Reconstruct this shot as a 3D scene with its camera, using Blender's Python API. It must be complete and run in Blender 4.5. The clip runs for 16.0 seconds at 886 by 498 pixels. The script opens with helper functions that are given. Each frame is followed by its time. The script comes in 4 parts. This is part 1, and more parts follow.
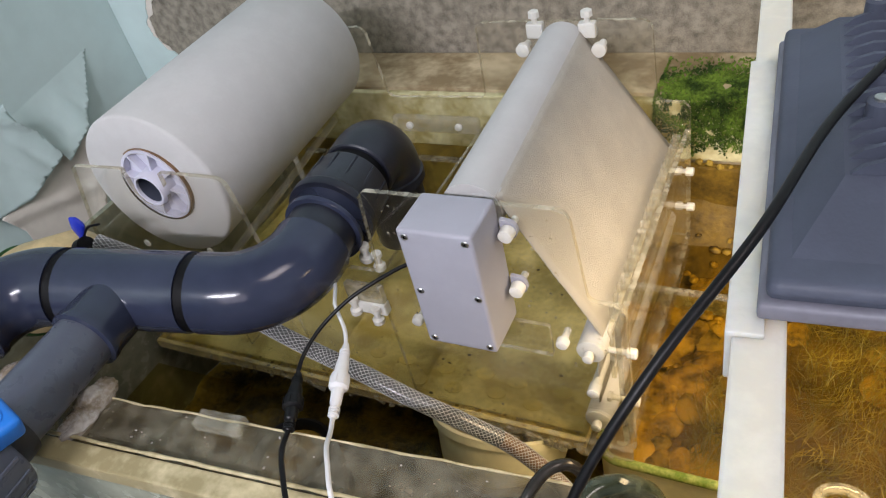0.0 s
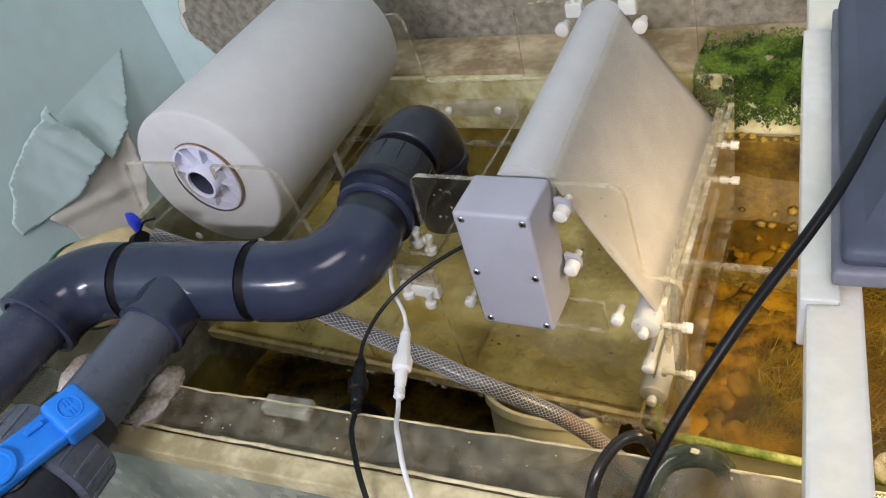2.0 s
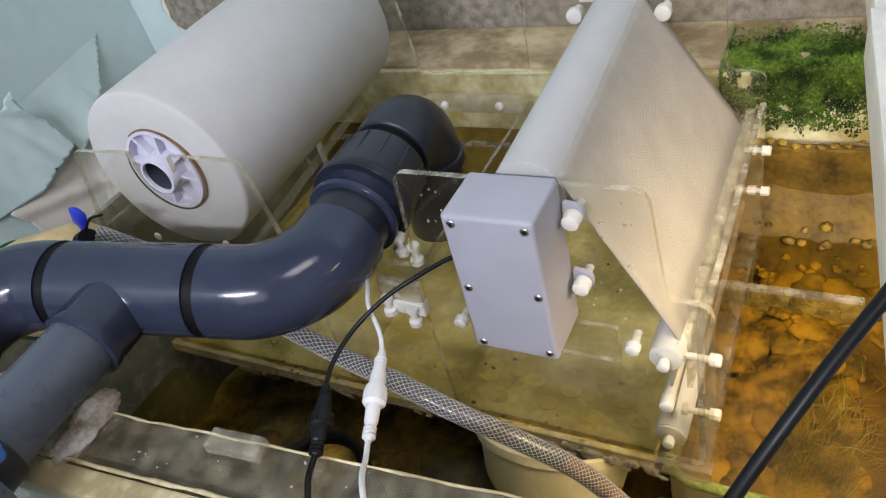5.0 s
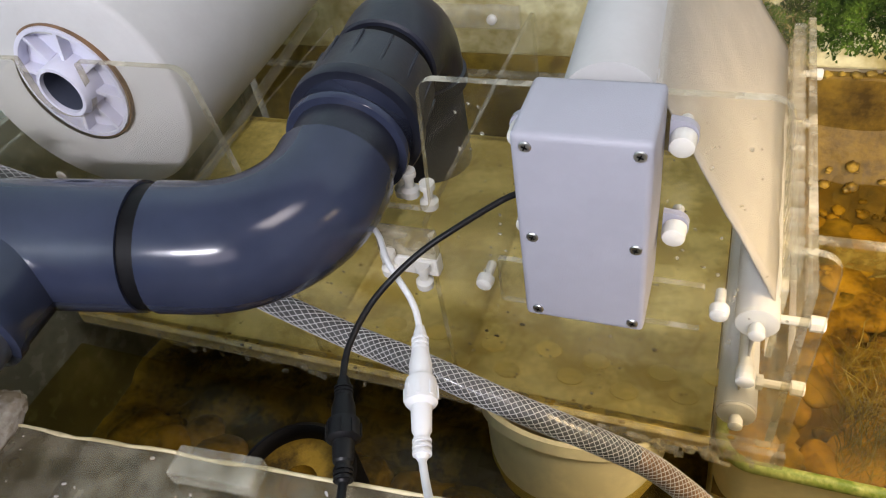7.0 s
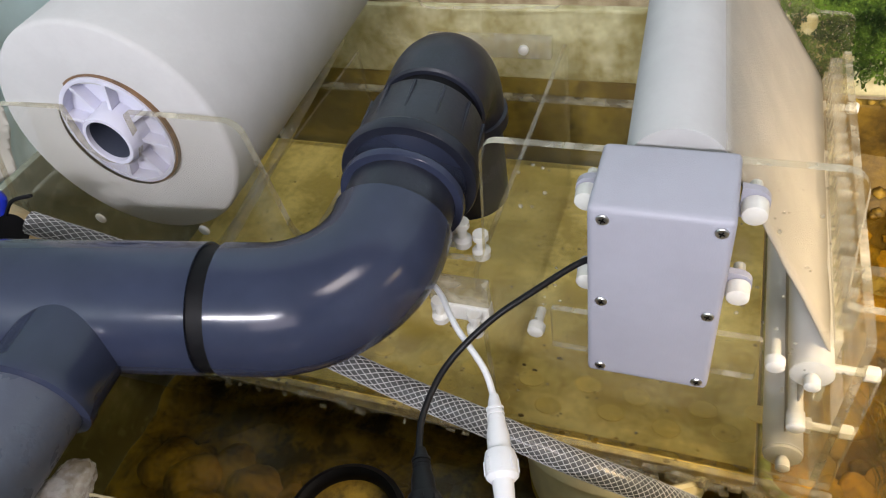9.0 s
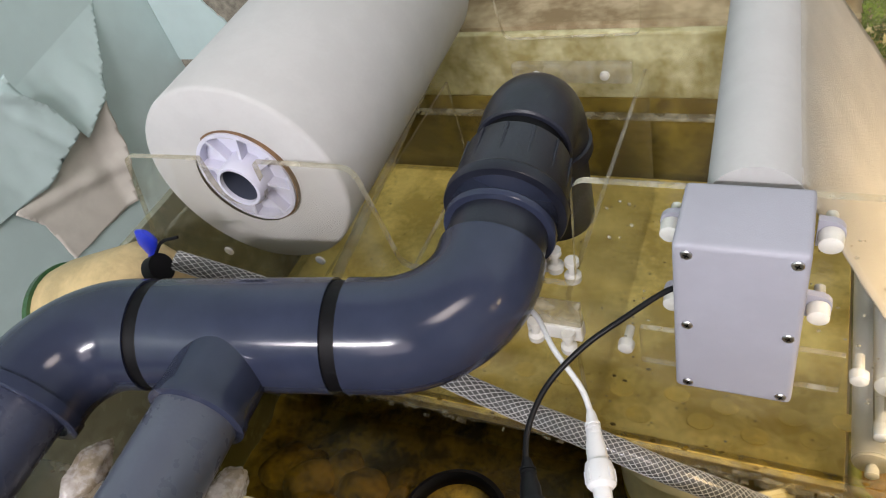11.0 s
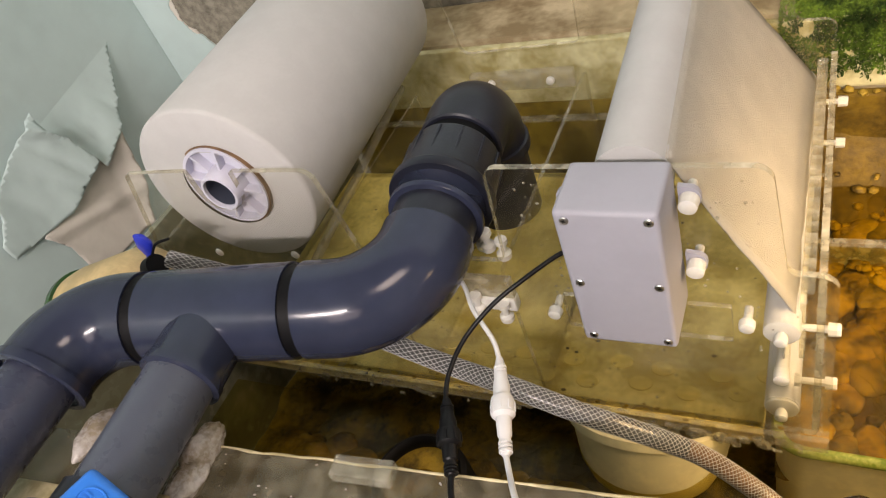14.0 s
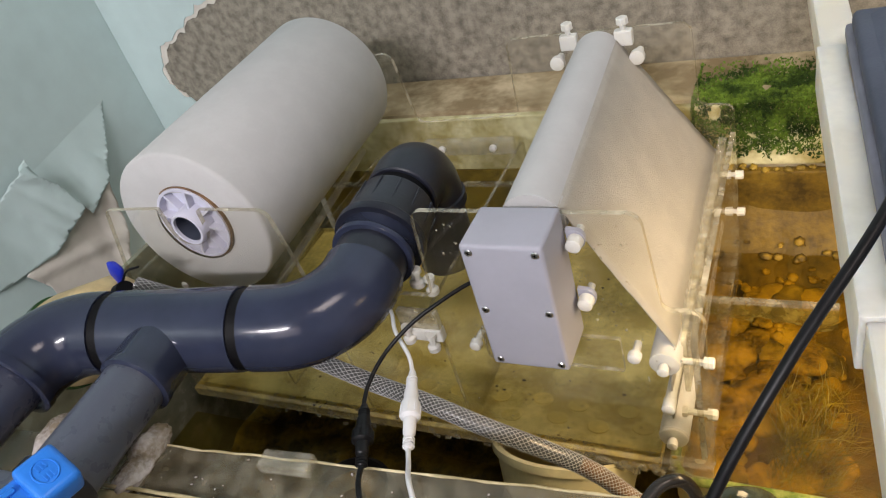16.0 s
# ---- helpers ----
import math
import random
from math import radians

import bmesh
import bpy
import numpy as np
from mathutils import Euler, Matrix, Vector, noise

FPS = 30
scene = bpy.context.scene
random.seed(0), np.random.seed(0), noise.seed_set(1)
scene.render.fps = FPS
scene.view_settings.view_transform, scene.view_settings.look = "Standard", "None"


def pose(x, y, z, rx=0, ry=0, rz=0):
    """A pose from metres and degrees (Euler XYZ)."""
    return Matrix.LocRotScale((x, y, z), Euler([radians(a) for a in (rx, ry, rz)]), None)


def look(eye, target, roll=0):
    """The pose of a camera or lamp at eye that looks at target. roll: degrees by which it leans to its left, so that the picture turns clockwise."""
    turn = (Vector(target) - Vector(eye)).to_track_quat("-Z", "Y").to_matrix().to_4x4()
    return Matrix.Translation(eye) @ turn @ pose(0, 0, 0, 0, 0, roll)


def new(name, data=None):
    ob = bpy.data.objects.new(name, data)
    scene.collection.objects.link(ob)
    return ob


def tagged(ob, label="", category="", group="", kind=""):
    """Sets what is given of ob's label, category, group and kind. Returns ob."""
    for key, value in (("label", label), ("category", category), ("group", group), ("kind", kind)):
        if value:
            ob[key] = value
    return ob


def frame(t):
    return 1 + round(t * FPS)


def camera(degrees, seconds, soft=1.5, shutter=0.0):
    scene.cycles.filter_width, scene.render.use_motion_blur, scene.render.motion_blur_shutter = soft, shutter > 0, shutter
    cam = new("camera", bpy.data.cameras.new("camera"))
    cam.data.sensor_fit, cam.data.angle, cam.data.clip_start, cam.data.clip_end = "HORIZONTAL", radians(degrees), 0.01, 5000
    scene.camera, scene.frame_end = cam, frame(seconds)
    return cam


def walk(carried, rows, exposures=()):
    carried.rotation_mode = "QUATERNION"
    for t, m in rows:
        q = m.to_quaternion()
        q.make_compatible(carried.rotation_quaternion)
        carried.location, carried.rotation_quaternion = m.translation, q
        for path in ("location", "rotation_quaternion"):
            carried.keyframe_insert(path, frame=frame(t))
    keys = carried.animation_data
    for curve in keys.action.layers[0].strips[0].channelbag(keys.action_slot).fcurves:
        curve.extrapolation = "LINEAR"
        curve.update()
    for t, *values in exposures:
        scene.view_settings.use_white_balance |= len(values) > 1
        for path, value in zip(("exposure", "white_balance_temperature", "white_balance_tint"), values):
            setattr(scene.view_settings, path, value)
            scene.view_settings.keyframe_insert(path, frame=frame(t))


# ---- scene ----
cam = camera(62.5, 16.0, 1.1)
PATH = [
    (0, (0.259, -0.385, 0.563), (-0.621, 0.917, -0.675), -15.2),
    (0.5, (0.255, -0.384, 0.561), (-0.626, 0.909, -0.684), -15.7),
    (1, (0.251, -0.382, 0.56), (-0.643, 0.895, -0.692), -16.7),
    (1.5, (0.247, -0.396, 0.567), (-0.668, 0.863, -0.689), -17.9),
    (2, (0.241, -0.402, 0.571), (-0.691, 0.849, -0.68), -18.8),
    (2.5, (0.241, -0.406, 0.572), (-0.704, 0.844, -0.672), -19.4),
    (3, (0.24, -0.408, 0.572), (-0.685, 0.891, -0.635), -18.6),
    (3.2, (0.239, -0.407, 0.57), (-0.669, 0.921, -0.619), -17.9),
    (5.3, (0.196, -0.319, 0.488), (-0.734, 0.948, -0.749), -16.8),
    (5.5, (0.187, -0.304, 0.47), (-0.688, 0.985, -0.783), -15.8),
    (6, (0.137, -0.294, 0.446), (-0.62, 1.013, -0.865), -13.8),
    (6.5, (0.099, -0.29, 0.432), (-0.598, 1.011, -0.917), -12.4),
    (7, (0.078, -0.291, 0.438), (-0.587, 1.0, -0.938), -11.6),
    (7.5, (0.058, -0.285, 0.44), (-0.582, 1.006, -0.947), -11.1),
    (8, (0.044, -0.278, 0.448), (-0.575, 1.015, -0.947), -10.6),
    (8.2, (0.042, -0.273, 0.45), (-0.568, 1.02, -0.949), -10.3),
    (10.3, (0.037, -0.293, 0.505), (-0.7, 0.964, -0.865), -15.1),
    (10.5, (0.038, -0.294, 0.507), (-0.718, 0.96, -0.855), -15.4),
    (11, (0.042, -0.298, 0.515), (-0.795, 0.909, -0.841), -18.8),
    (11.5, (0.057, -0.298, 0.53), (-0.943, 0.749, -0.85), -27.1),
    (12, (0.067, -0.307, 0.529), (-0.99, 0.682, -0.852), -29.0),
    (12.5, (0.081, -0.312, 0.525), (-1.01, 0.622, -0.866), -31.2),
    (13, (0.095, -0.317, 0.523), (-0.986, 0.64, -0.861), -30.6),
    (13.5, (0.118, -0.327, 0.527), (-0.887, 0.758, -0.819), -26.9),
    (14, (0.135, -0.339, 0.532), (-0.789, 0.871, -0.764), -23.4),
    (14.5, (0.148, -0.363, 0.528), (-0.725, 0.94, -0.712), -20.5),
    (15, (0.168, -0.376, 0.532), (-0.7, 0.969, -0.667), -19.1),
    (15.5, (0.186, -0.386, 0.54), (-0.696, 0.97, -0.635), -18.8),
    (16, (0.212, -0.395, 0.545), (-0.69, 0.97, -0.607), -18.6),
]
walk(cam, [(t, look(eye, target, roll)) for t, eye, target, roll in PATH],
     [(0, -0.33, 6800, 20), (3, -0.36, 6600, 19), (5.5, -0.24, 6600, 19), (7, -0.13, 6750, 20), (8.2, -0.10, 6750, 19), (10.5, -0.11, 7150, 19), (11.5, -0.06, 7200, 20), (12.8, -0.06, 7800, 22), (14, -0.18, 8200, 23), (15, -0.25, 7700, 21), (16, -0.35, 7200, 20)])

# ---- light ----
world = bpy.data.worlds.new("world")
scene.world = world
world.use_nodes = True
wn = world.node_tree
sky = wn.nodes.new("ShaderNodeTexSky")
sky.sky_type, sky.sun_disc, sky.sun_elevation, sky.sun_rotation = "NISHITA", False, radians(35), radians(200)
wn.links.new(sky.outputs[0], wn.nodes["Background"].inputs[0])
wn.nodes["Background"].inputs[1].default_value = 0.1


def area_lamp(name, eye, target, sx, sy, watts, colour, spread=180):
    data = bpy.data.lights.new(name, "AREA")
    data.shape, data.size, data.size_y, data.energy, data.color, data.spread = "RECTANGLE", sx, sy, watts, colour, radians(spread)
    ob = new(name, data)
    ob.matrix_world = look(eye, target)
    return ob


# daylight in the window's opening, a tube lamp above it on the same wall, an unseen fill lamp and the floodlight that
# hangs over the water
area_lamp("window_light", (0.6, -2.55, 1.35), (-0.3, 0.0, 0.4), 1.2, 0.9, 10, (0.98, 0.93, 0.99))
area_lamp("tube_light", (0.1, -2.5, 1.93), (-0.3, 0.0, 0.2), 1.2, 0.08, 84, (0.86, 0.92, 1.0))
# added below the ceiling to lift tops and the left wall; no real fixture
area_lamp("fill_light", (1.1, -0.5, 2.0), (0.6, -0.4, 0), 0.8, 0.65, 18, (1.0, 0.95, 0.92))
area_lamp("floodlight_beam", (0.360, 0.005, 0.286), (0.360, 0.005, -1), 0.19, 0.22, 3.3, (1.0, 0.80, 0.46))



# ---- materials ----
def shader(name, base, rough=0.5, metal=0.0, var=0.12, scale=30.0, bump=0.0, bump_scale=200.0, spec=0.5, second=None, blend=(0.4, 0.65), clear=0.0, trans=0.0, ior=1.45, sub=0.0):
    """Principled surface with two scales of noise in colour and roughness."""
    m = bpy.data.materials.new(name)
    m.use_nodes = True
    t = m.node_tree
    b = t.nodes["Principled BSDF"]
    co = t.nodes.new("ShaderNodeTexCoord")
    n1 = t.nodes.new("ShaderNodeTexNoise")
    n1.inputs["Scale"].default_value, n1.inputs["Detail"].default_value = scale, 6
    n2 = t.nodes.new("ShaderNodeTexNoise")
    n2.inputs["Scale"].default_value, n2.inputs["Detail"].default_value = scale * 7, 4
    for n in (n1, n2):
        t.links.new(co.outputs["Object"], n.inputs["Vector"])
    add = t.nodes.new("ShaderNodeMath")
    add.operation = "MULTIPLY_ADD"
    add.inputs[1].default_value = 0.35
    t.links.new(n2.outputs["Fac"], add.inputs[0])
    t.links.new(n1.outputs["Fac"], add.inputs[2])
    ramp = t.nodes.new("ShaderNodeValToRGB")
    lo = [max(0, c * (1 - var)) for c in base]
    hi = [min(1, c * (1 + var)) for c in base]
    ramp.color_ramp.elements[0].position, ramp.color_ramp.elements[1].position = blend[0] + 0.17, blend[1] + 0.17
    ramp.color_ramp.elements[0].color = (*lo, 1)
    ramp.color_ramp.elements[1].color = (*(second or hi), 1)
    t.links.new(add.outputs[0], ramp.inputs[0])
    t.links.new(ramp.outputs[0], b.inputs["Base Color"])
    rr = t.nodes.new("ShaderNodeMapRange")
    rr.inputs[3].default_value, rr.inputs[4].default_value = max(0.02, rough - 0.08), min(1, rough + 0.1)
    t.links.new(n2.outputs["Fac"], rr.inputs[0])
    t.links.new(rr.outputs[0], b.inputs["Roughness"])
    b.inputs["Metallic"].default_value = metal
    b.inputs["Specular IOR Level"].default_value = spec
    b.inputs["Coat Weight"].default_value = clear
    b.inputs["Transmission Weight"].default_value = trans
    b.inputs["IOR"].default_value = ior
    b.inputs["Subsurface Weight"].default_value = sub
    b.inputs["Subsurface Scale"].default_value = 0.01
    b.inputs["Subsurface Radius"].default_value = (1, 0.9, 0.7)
    if bump:
        n3 = t.nodes.new("ShaderNodeTexNoise")
        n3.inputs["Scale"].default_value, n3.inputs["Detail"].default_value = bump_scale, 8
        t.links.new(co.outputs["Object"], n3.inputs["Vector"])
        bp = t.nodes.new("ShaderNodeBump")
        bp.inputs["Strength"].default_value, bp.inputs["Distance"].default_value = min(1, bump), 0.002
        t.links.new(n3.outputs["Fac"], bp.inputs["Height"])
        t.links.new(bp.outputs[0], b.inputs["Normal"])
    return m


def clear_sheet(name, tint, haze, haze_colour, gloss_rough=0.03, smear=18.0, gloss=1.0, mark=None):
    """Clear sheet: lets light straight through, mirrors by Fresnel, with a thin uneven film: dirt on faces, painted
    light on cut edges.
    """
    m = bpy.data.materials.new(name)
    m.use_nodes = True
    t = m.node_tree
    t.nodes.remove(t.nodes["Principled BSDF"])
    out = t.nodes["Material Output"]
    tr = t.nodes.new("ShaderNodeBsdfTransparent")
    tr.inputs[0].default_value = (*tint, 1)
    gl = t.nodes.new("ShaderNodeBsdfGlossy")
    gl.inputs["Roughness"].default_value = gloss_rough
    gl.inputs[0].default_value = (gloss, gloss, gloss, 1)
    lw = t.nodes.new("ShaderNodeLayerWeight")
    pw = t.nodes.new("ShaderNodeMath")
    pw.operation = "POWER"
    pw.inputs[1].default_value = 5.0
    t.links.new(lw.outputs["Facing"], pw.inputs[0])
    fr = t.nodes.new("ShaderNodeMath")
    fr.operation = "MULTIPLY_ADD"
    fr.inputs[1].default_value, fr.inputs[2].default_value = 0.9, 0.035
    t.links.new(pw.outputs[0], fr.inputs[0])
    df = t.nodes.new("ShaderNodeBsdfDiffuse")
    df.inputs[0].default_value = (*haze_colour, 1)
    co = t.nodes.new("ShaderNodeTexCoord")
    no = t.nodes.new("ShaderNodeTexNoise")
    no.inputs["Scale"].default_value, no.inputs["Detail"].default_value = smear, 8
    t.links.new(co.outputs["Object"], no.inputs["Vector"])
    mr = t.nodes.new("ShaderNodeMapRange")
    mr.inputs[1].default_value, mr.inputs[2].default_value = 0.4, 0.75
    mr.inputs[3].default_value, mr.inputs[4].default_value = haze * 0.35, haze * 1.8
    t.links.new(no.outputs["Fac"], mr.inputs[0])
    film = mr.outputs[0]
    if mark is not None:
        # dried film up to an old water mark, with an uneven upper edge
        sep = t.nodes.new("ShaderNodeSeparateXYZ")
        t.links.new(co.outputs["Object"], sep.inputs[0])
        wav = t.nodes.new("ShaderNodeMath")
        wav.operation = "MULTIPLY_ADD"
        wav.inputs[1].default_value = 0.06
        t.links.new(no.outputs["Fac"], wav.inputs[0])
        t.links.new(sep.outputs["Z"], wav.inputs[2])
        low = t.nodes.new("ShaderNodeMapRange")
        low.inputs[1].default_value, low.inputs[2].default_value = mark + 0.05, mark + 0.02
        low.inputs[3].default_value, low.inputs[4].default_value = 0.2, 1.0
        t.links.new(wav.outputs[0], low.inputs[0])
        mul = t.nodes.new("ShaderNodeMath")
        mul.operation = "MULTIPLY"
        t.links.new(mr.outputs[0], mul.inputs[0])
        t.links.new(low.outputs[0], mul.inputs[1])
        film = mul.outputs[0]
    mix1 = t.nodes.new("ShaderNodeMixShader")
    t.links.new(film, mix1.inputs[0])
    t.links.new(tr.outputs[0], mix1.inputs[1])
    t.links.new(df.outputs[0], mix1.inputs[2])
    mix2 = t.nodes.new("ShaderNodeMixShader")
    t.links.new(fr.outputs[0], mix2.inputs[0])
    t.links.new(mix1.outputs[0], mix2.inputs[1])
    t.links.new(gl.outputs[0], mix2.inputs[2])
    t.links.new(mix2.outputs[0], out.inputs[0])
    return m


ACRYLIC = clear_sheet("clear_acrylic", (0.994, 0.992, 0.982), 0.022, (0.78, 0.68, 0.42))
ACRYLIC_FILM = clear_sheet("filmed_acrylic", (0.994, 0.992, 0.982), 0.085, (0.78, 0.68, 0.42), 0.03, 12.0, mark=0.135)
# cream haze here paints the light that acrylic carries to its cut edges
EDGE_THIN = clear_sheet("thin_lit_edge", (0.84, 0.81, 0.70), 0.14, (0.88, 0.83, 0.66), 0.06, 60.0)
CLEAR_BLOCK = clear_sheet("clear_block", (0.93, 0.92, 0.87), 0.20, (0.70, 0.66, 0.55), 0.05, 90.0)
# same painted edge light, denser for the thicker plates
EDGE = clear_sheet("acrylic_lit_edge", (0.78, 0.75, 0.64), 0.30, (0.88, 0.83, 0.66), 0.06, 60.0)
WATER = clear_sheet("water", (0.92, 0.87, 0.62), 0.02, (0.25, 0.2, 0.06), 0.22, 6.0, 0.5)
GLASS_OLD = clear_sheet("old_tank_glass", (0.66, 0.63, 0.50), 0.30, (0.34, 0.30, 0.22), 0.08, 60.0)
PVC = shader("grey_pvc", (0.029, 0.036, 0.065), 0.15, var=0.10, scale=9, bump=0.03, bump_scale=120)
PVC_PIPE = shader("grey_pvc_pipe", (0.080, 0.091, 0.122), 0.28, var=0.05, scale=12, bump=0.08, bump_scale=300)
PVC_DULL = shader("worn_pvc_pipe", (0.044, 0.051, 0.082), 0.27, var=0.06, scale=10, bump=0.06, bump_scale=260)
PVC_DARK = shader("dark_pvc", (0.014, 0.016, 0.026), 0.34, var=0.2, scale=20, bump=0.08, bump_scale=350)
RUBBER = shader("black_rubber", (0.004, 0.004, 0.005), 0.55, var=0.2, scale=40, spec=0.2)
CABLE = shader("black_cable", (0.005, 0.005, 0.006), 0.4, var=0.2, scale=40, spec=0.3)
WHITE_PLASTIC = shader("white_plastic", (0.66, 0.66, 0.67), 0.38, var=0.03, scale=25, bump=0.04, bump_scale=700)
ABS = shader("white_abs", (0.365, 0.365, 0.42), 0.46, var=0.03, scale=22, bump=0.12, bump_scale=1400)
HUB = shader("core_plastic", (0.60, 0.60, 0.70), 0.35, var=0.03, scale=30, sub=0.15)
NYLON = shader("nylon", (0.68, 0.67, 0.62), 0.35, var=0.05, scale=60, sub=0.2)
FLEECE = shader("fleece", (0.51, 0.505, 0.50), 0.92, var=0.022, scale=45, bump=0.10, bump_scale=1500, spec=0.1)
FLEECE_WET = shader("damp_fleece", (0.41, 0.385, 0.34), 0.75, var=0.06, scale=24, bump=0.35, bump_scale=700, spec=0.2)
STEEL = shader("steel", (0.55, 0.55, 0.55), 0.3, 1.0, var=0.15, scale=200)
BLUE = shader("blue_handle", (0.010, 0.20, 0.72), 0.33, var=0.06, scale=30, bump=0.05, bump_scale=500)
BLUE_DARK = shader("blue_lever", (0.012, 0.03, 0.42), 0.35, var=0.1, scale=60)
TEAL = shader("teal_wall_paint", (0.52, 0.655, 0.65), 0.55, var=0.06, scale=4, bump=0.12, bump_scale=40)
PLASTER = shader("bare_plaster", (0.66, 0.62, 0.56), 0.85, var=0.08, scale=8, bump=0.2, bump_scale=60)
CONCRETE = shader("concrete", (0.23, 0.205, 0.165), 0.9, var=0.38, scale=75, bump=0.6, bump_scale=160, second=(0.33, 0.30, 0.24), blend=(0.30, 0.66))
LEDGE = shader("stained_cement", (0.38, 0.28, 0.15), 0.6, var=0.3, scale=12, bump=0.4, bump_scale=60, second=(0.62, 0.52, 0.34))
GREENWASH = shader("pale_green_render", (0.50, 0.42, 0.16), 0.55, var=0.3, scale=14, bump=0.3, bump_scale=70, second=(0.74, 0.72, 0.46))
WETWALL = shader("wet_algae_wall", (0.20, 0.125, 0.012), 0.35, var=0.35, scale=15, bump=0.25, bump_scale=60, second=(0.38, 0.27, 0.04))
MOSS = shader("moss", (0.040, 0.105, 0.006), 0.8, var=0.5, scale=36, bump=0.5, bump_scale=300, second=(0.16, 0.27, 0.03))
ALGAE_EDGE = shader("algae_edge", (0.16, 0.26, 0.012), 0.5, var=0.4, scale=40, bump=0.4, bump_scale=200, second=(0.44, 0.46, 0.15))
ROCK = shader("algae_rock", (0.16, 0.090, 0.008), 0.6, var=0.5, scale=34, bump=1.0, bump_scale=120, second=(0.50, 0.31, 0.035), blend=(0.34, 0.64))
ROCK_DARK = shader("dark_algae_rock", (0.13, 0.085, 0.010), 0.6, var=0.5, scale=26, bump=0.8, bump_scale=110, second=(0.38, 0.25, 0.035))
BED = shader("algae_bed", (0.085, 0.048, 0.004), 0.6, var=0.4, scale=26, bump=0.9, bump_scale=110, second=(0.23, 0.14, 0.014), blend=(0.30, 0.70))
BED_DARK = shader("dark_algae_bed", (0.060, 0.042, 0.005), 0.6, var=0.5, scale=30, bump=1.0, bump_scale=110, second=(0.28, 0.19, 0.022), blend=(0.38, 0.66))
WEED = shader("thread_weed", (0.22, 0.19, 0.02), 0.6, var=0.4, scale=30, second=(0.42, 0.34, 0.05))
SEDIMENT = shader("sediment_film", (0.66, 0.47, 0.09), 0.4, var=0.2, scale=22, bump=0.2, bump_scale=70, second=(0.90, 0.71, 0.22))
TAN = shader("tan_plastic", (0.52, 0.39, 0.20), 0.45, var=0.15, scale=30, bump=0.2, bump_scale=200)
CREAM_DARK = shader("ochre_media", (0.76, 0.56, 0.13), 0.6, var=0.15, scale=40)
CREAM = shader("cream_plastic", (0.70, 0.63, 0.38), 0.4, var=0.1, scale=20)
SILICONE = shader("aged_silicone", (0.34, 0.28, 0.20), 0.26, var=0.3, scale=45, bump=0.12, bump_scale=160, second=(0.48, 0.45, 0.43), sub=0.3)
WOODTRIM = shader("yellowed_trim", (0.46, 0.38, 0.20), 0.5, var=0.25, scale=22, bump=0.2, bump_scale=120, second=(0.66, 0.57, 0.36))
LAMP_GREY = shader("lamp_housing", (0.062, 0.072, 0.105), 0.55, var=0.12, scale=14, bump=0.12, bump_scale=500)
LAMP_RIM = shader("lamp_rim", (0.17, 0.17, 0.21), 0.5, var=0.1, scale=30)
BEAM = shader("white_profile", (0.80, 0.75, 0.64), 0.45, var=0.08, scale=16, bump=0.15, bump_scale=200, sub=1.0)
BEAM.node_tree.nodes["Principled BSDF"].inputs["Subsurface Scale"].default_value = 0.03
HOSE = shader("clear_pvc_hose", (0.085, 0.086, 0.085), 0.16, var=0.15, scale=30)
BRAID = shader("white_braid", (0.46, 0.46, 0.45), 0.4, var=0.05, scale=80)
HOSE_BROWN = shader("stained_hose", (0.16, 0.09, 0.045), 0.3, var=0.3, scale=50)
GREEN_GLASS = shader("green_hose", (0.03, 0.09, 0.035), 0.15, var=0.3, scale=30)
LOOP = shader("dark_loop", (0.05, 0.045, 0.04), 0.22, 0.6, var=0.2, scale=60)
HOSE_GREEN = shader("grey_green_hose", (0.035, 0.055, 0.035), 0.12, var=0.5, scale=22, second=(0.10, 0.12, 0.085), trans=0.35)
TANK_FRONT = shader("algae_film_glass", (0.24, 0.25, 0.19), 0.25, var=0.25, scale=9, bump=0.05, second=(0.36, 0.37, 0.28))
ROOM = shader("room_paint", (0.40, 0.42, 0.42), 0.8, var=0.05, scale=3)
FLOOR = shader("floor_cement", (0.20, 0.19, 0.175), 0.8, var=0.2, scale=6, bump=0.2, bump_scale=50)


# ---- mesh helpers ----
def part(name, bm, material, parent=None, label="", smooth=False, angle=40):
    """Links a bmesh as one mesh object under a thing or part."""
    me = bpy.data.meshes.new(name)
    bmesh.ops.recalc_face_normals(bm, faces=bm.faces[:])
    bm.to_mesh(me)
    bm.free()
    for m in material if isinstance(material, (list, tuple)) else [material]:
        me.materials.append(m)
    if smooth:
        me.shade_smooth()
        me.set_sharp_from_angle(angle=radians(angle))
    ob = new(name, me)
    ob.parent = parent
    if label:
        tagged(ob, label)
    return ob


def thing(name, label, category, group="", kind="", at=(0, 0, 0)):
    ob = new(name)
    ob.location = at
    ob.empty_display_size = 0.02
    return tagged(ob, label, category, group, kind)


def add_box(bm, lo, hi, bevel=0.0, segs=2, rot=None, mat=0):
    lo, hi = Vector(lo), Vector(hi)
    size, mid = hi - lo, (lo + hi) / 2
    m = Matrix.Translation(mid) @ (rot.to_4x4() if rot else Matrix()) @ Matrix.Diagonal((*size, 1))
    r = bmesh.ops.create_cube(bm, size=1, matrix=m)
    if bevel:
        edges = list({e for v in r["verts"] for e in v.link_edges})
        bmesh.ops.bevel(bm, geom=edges, offset=bevel, segments=segs, affect="EDGES", profile=0.6)
    if mat:
        for f in bm.faces:
            if f.material_index == 0 and all(v in set(r["verts"]) for v in f.verts if v.is_valid):
                f.material_index = mat


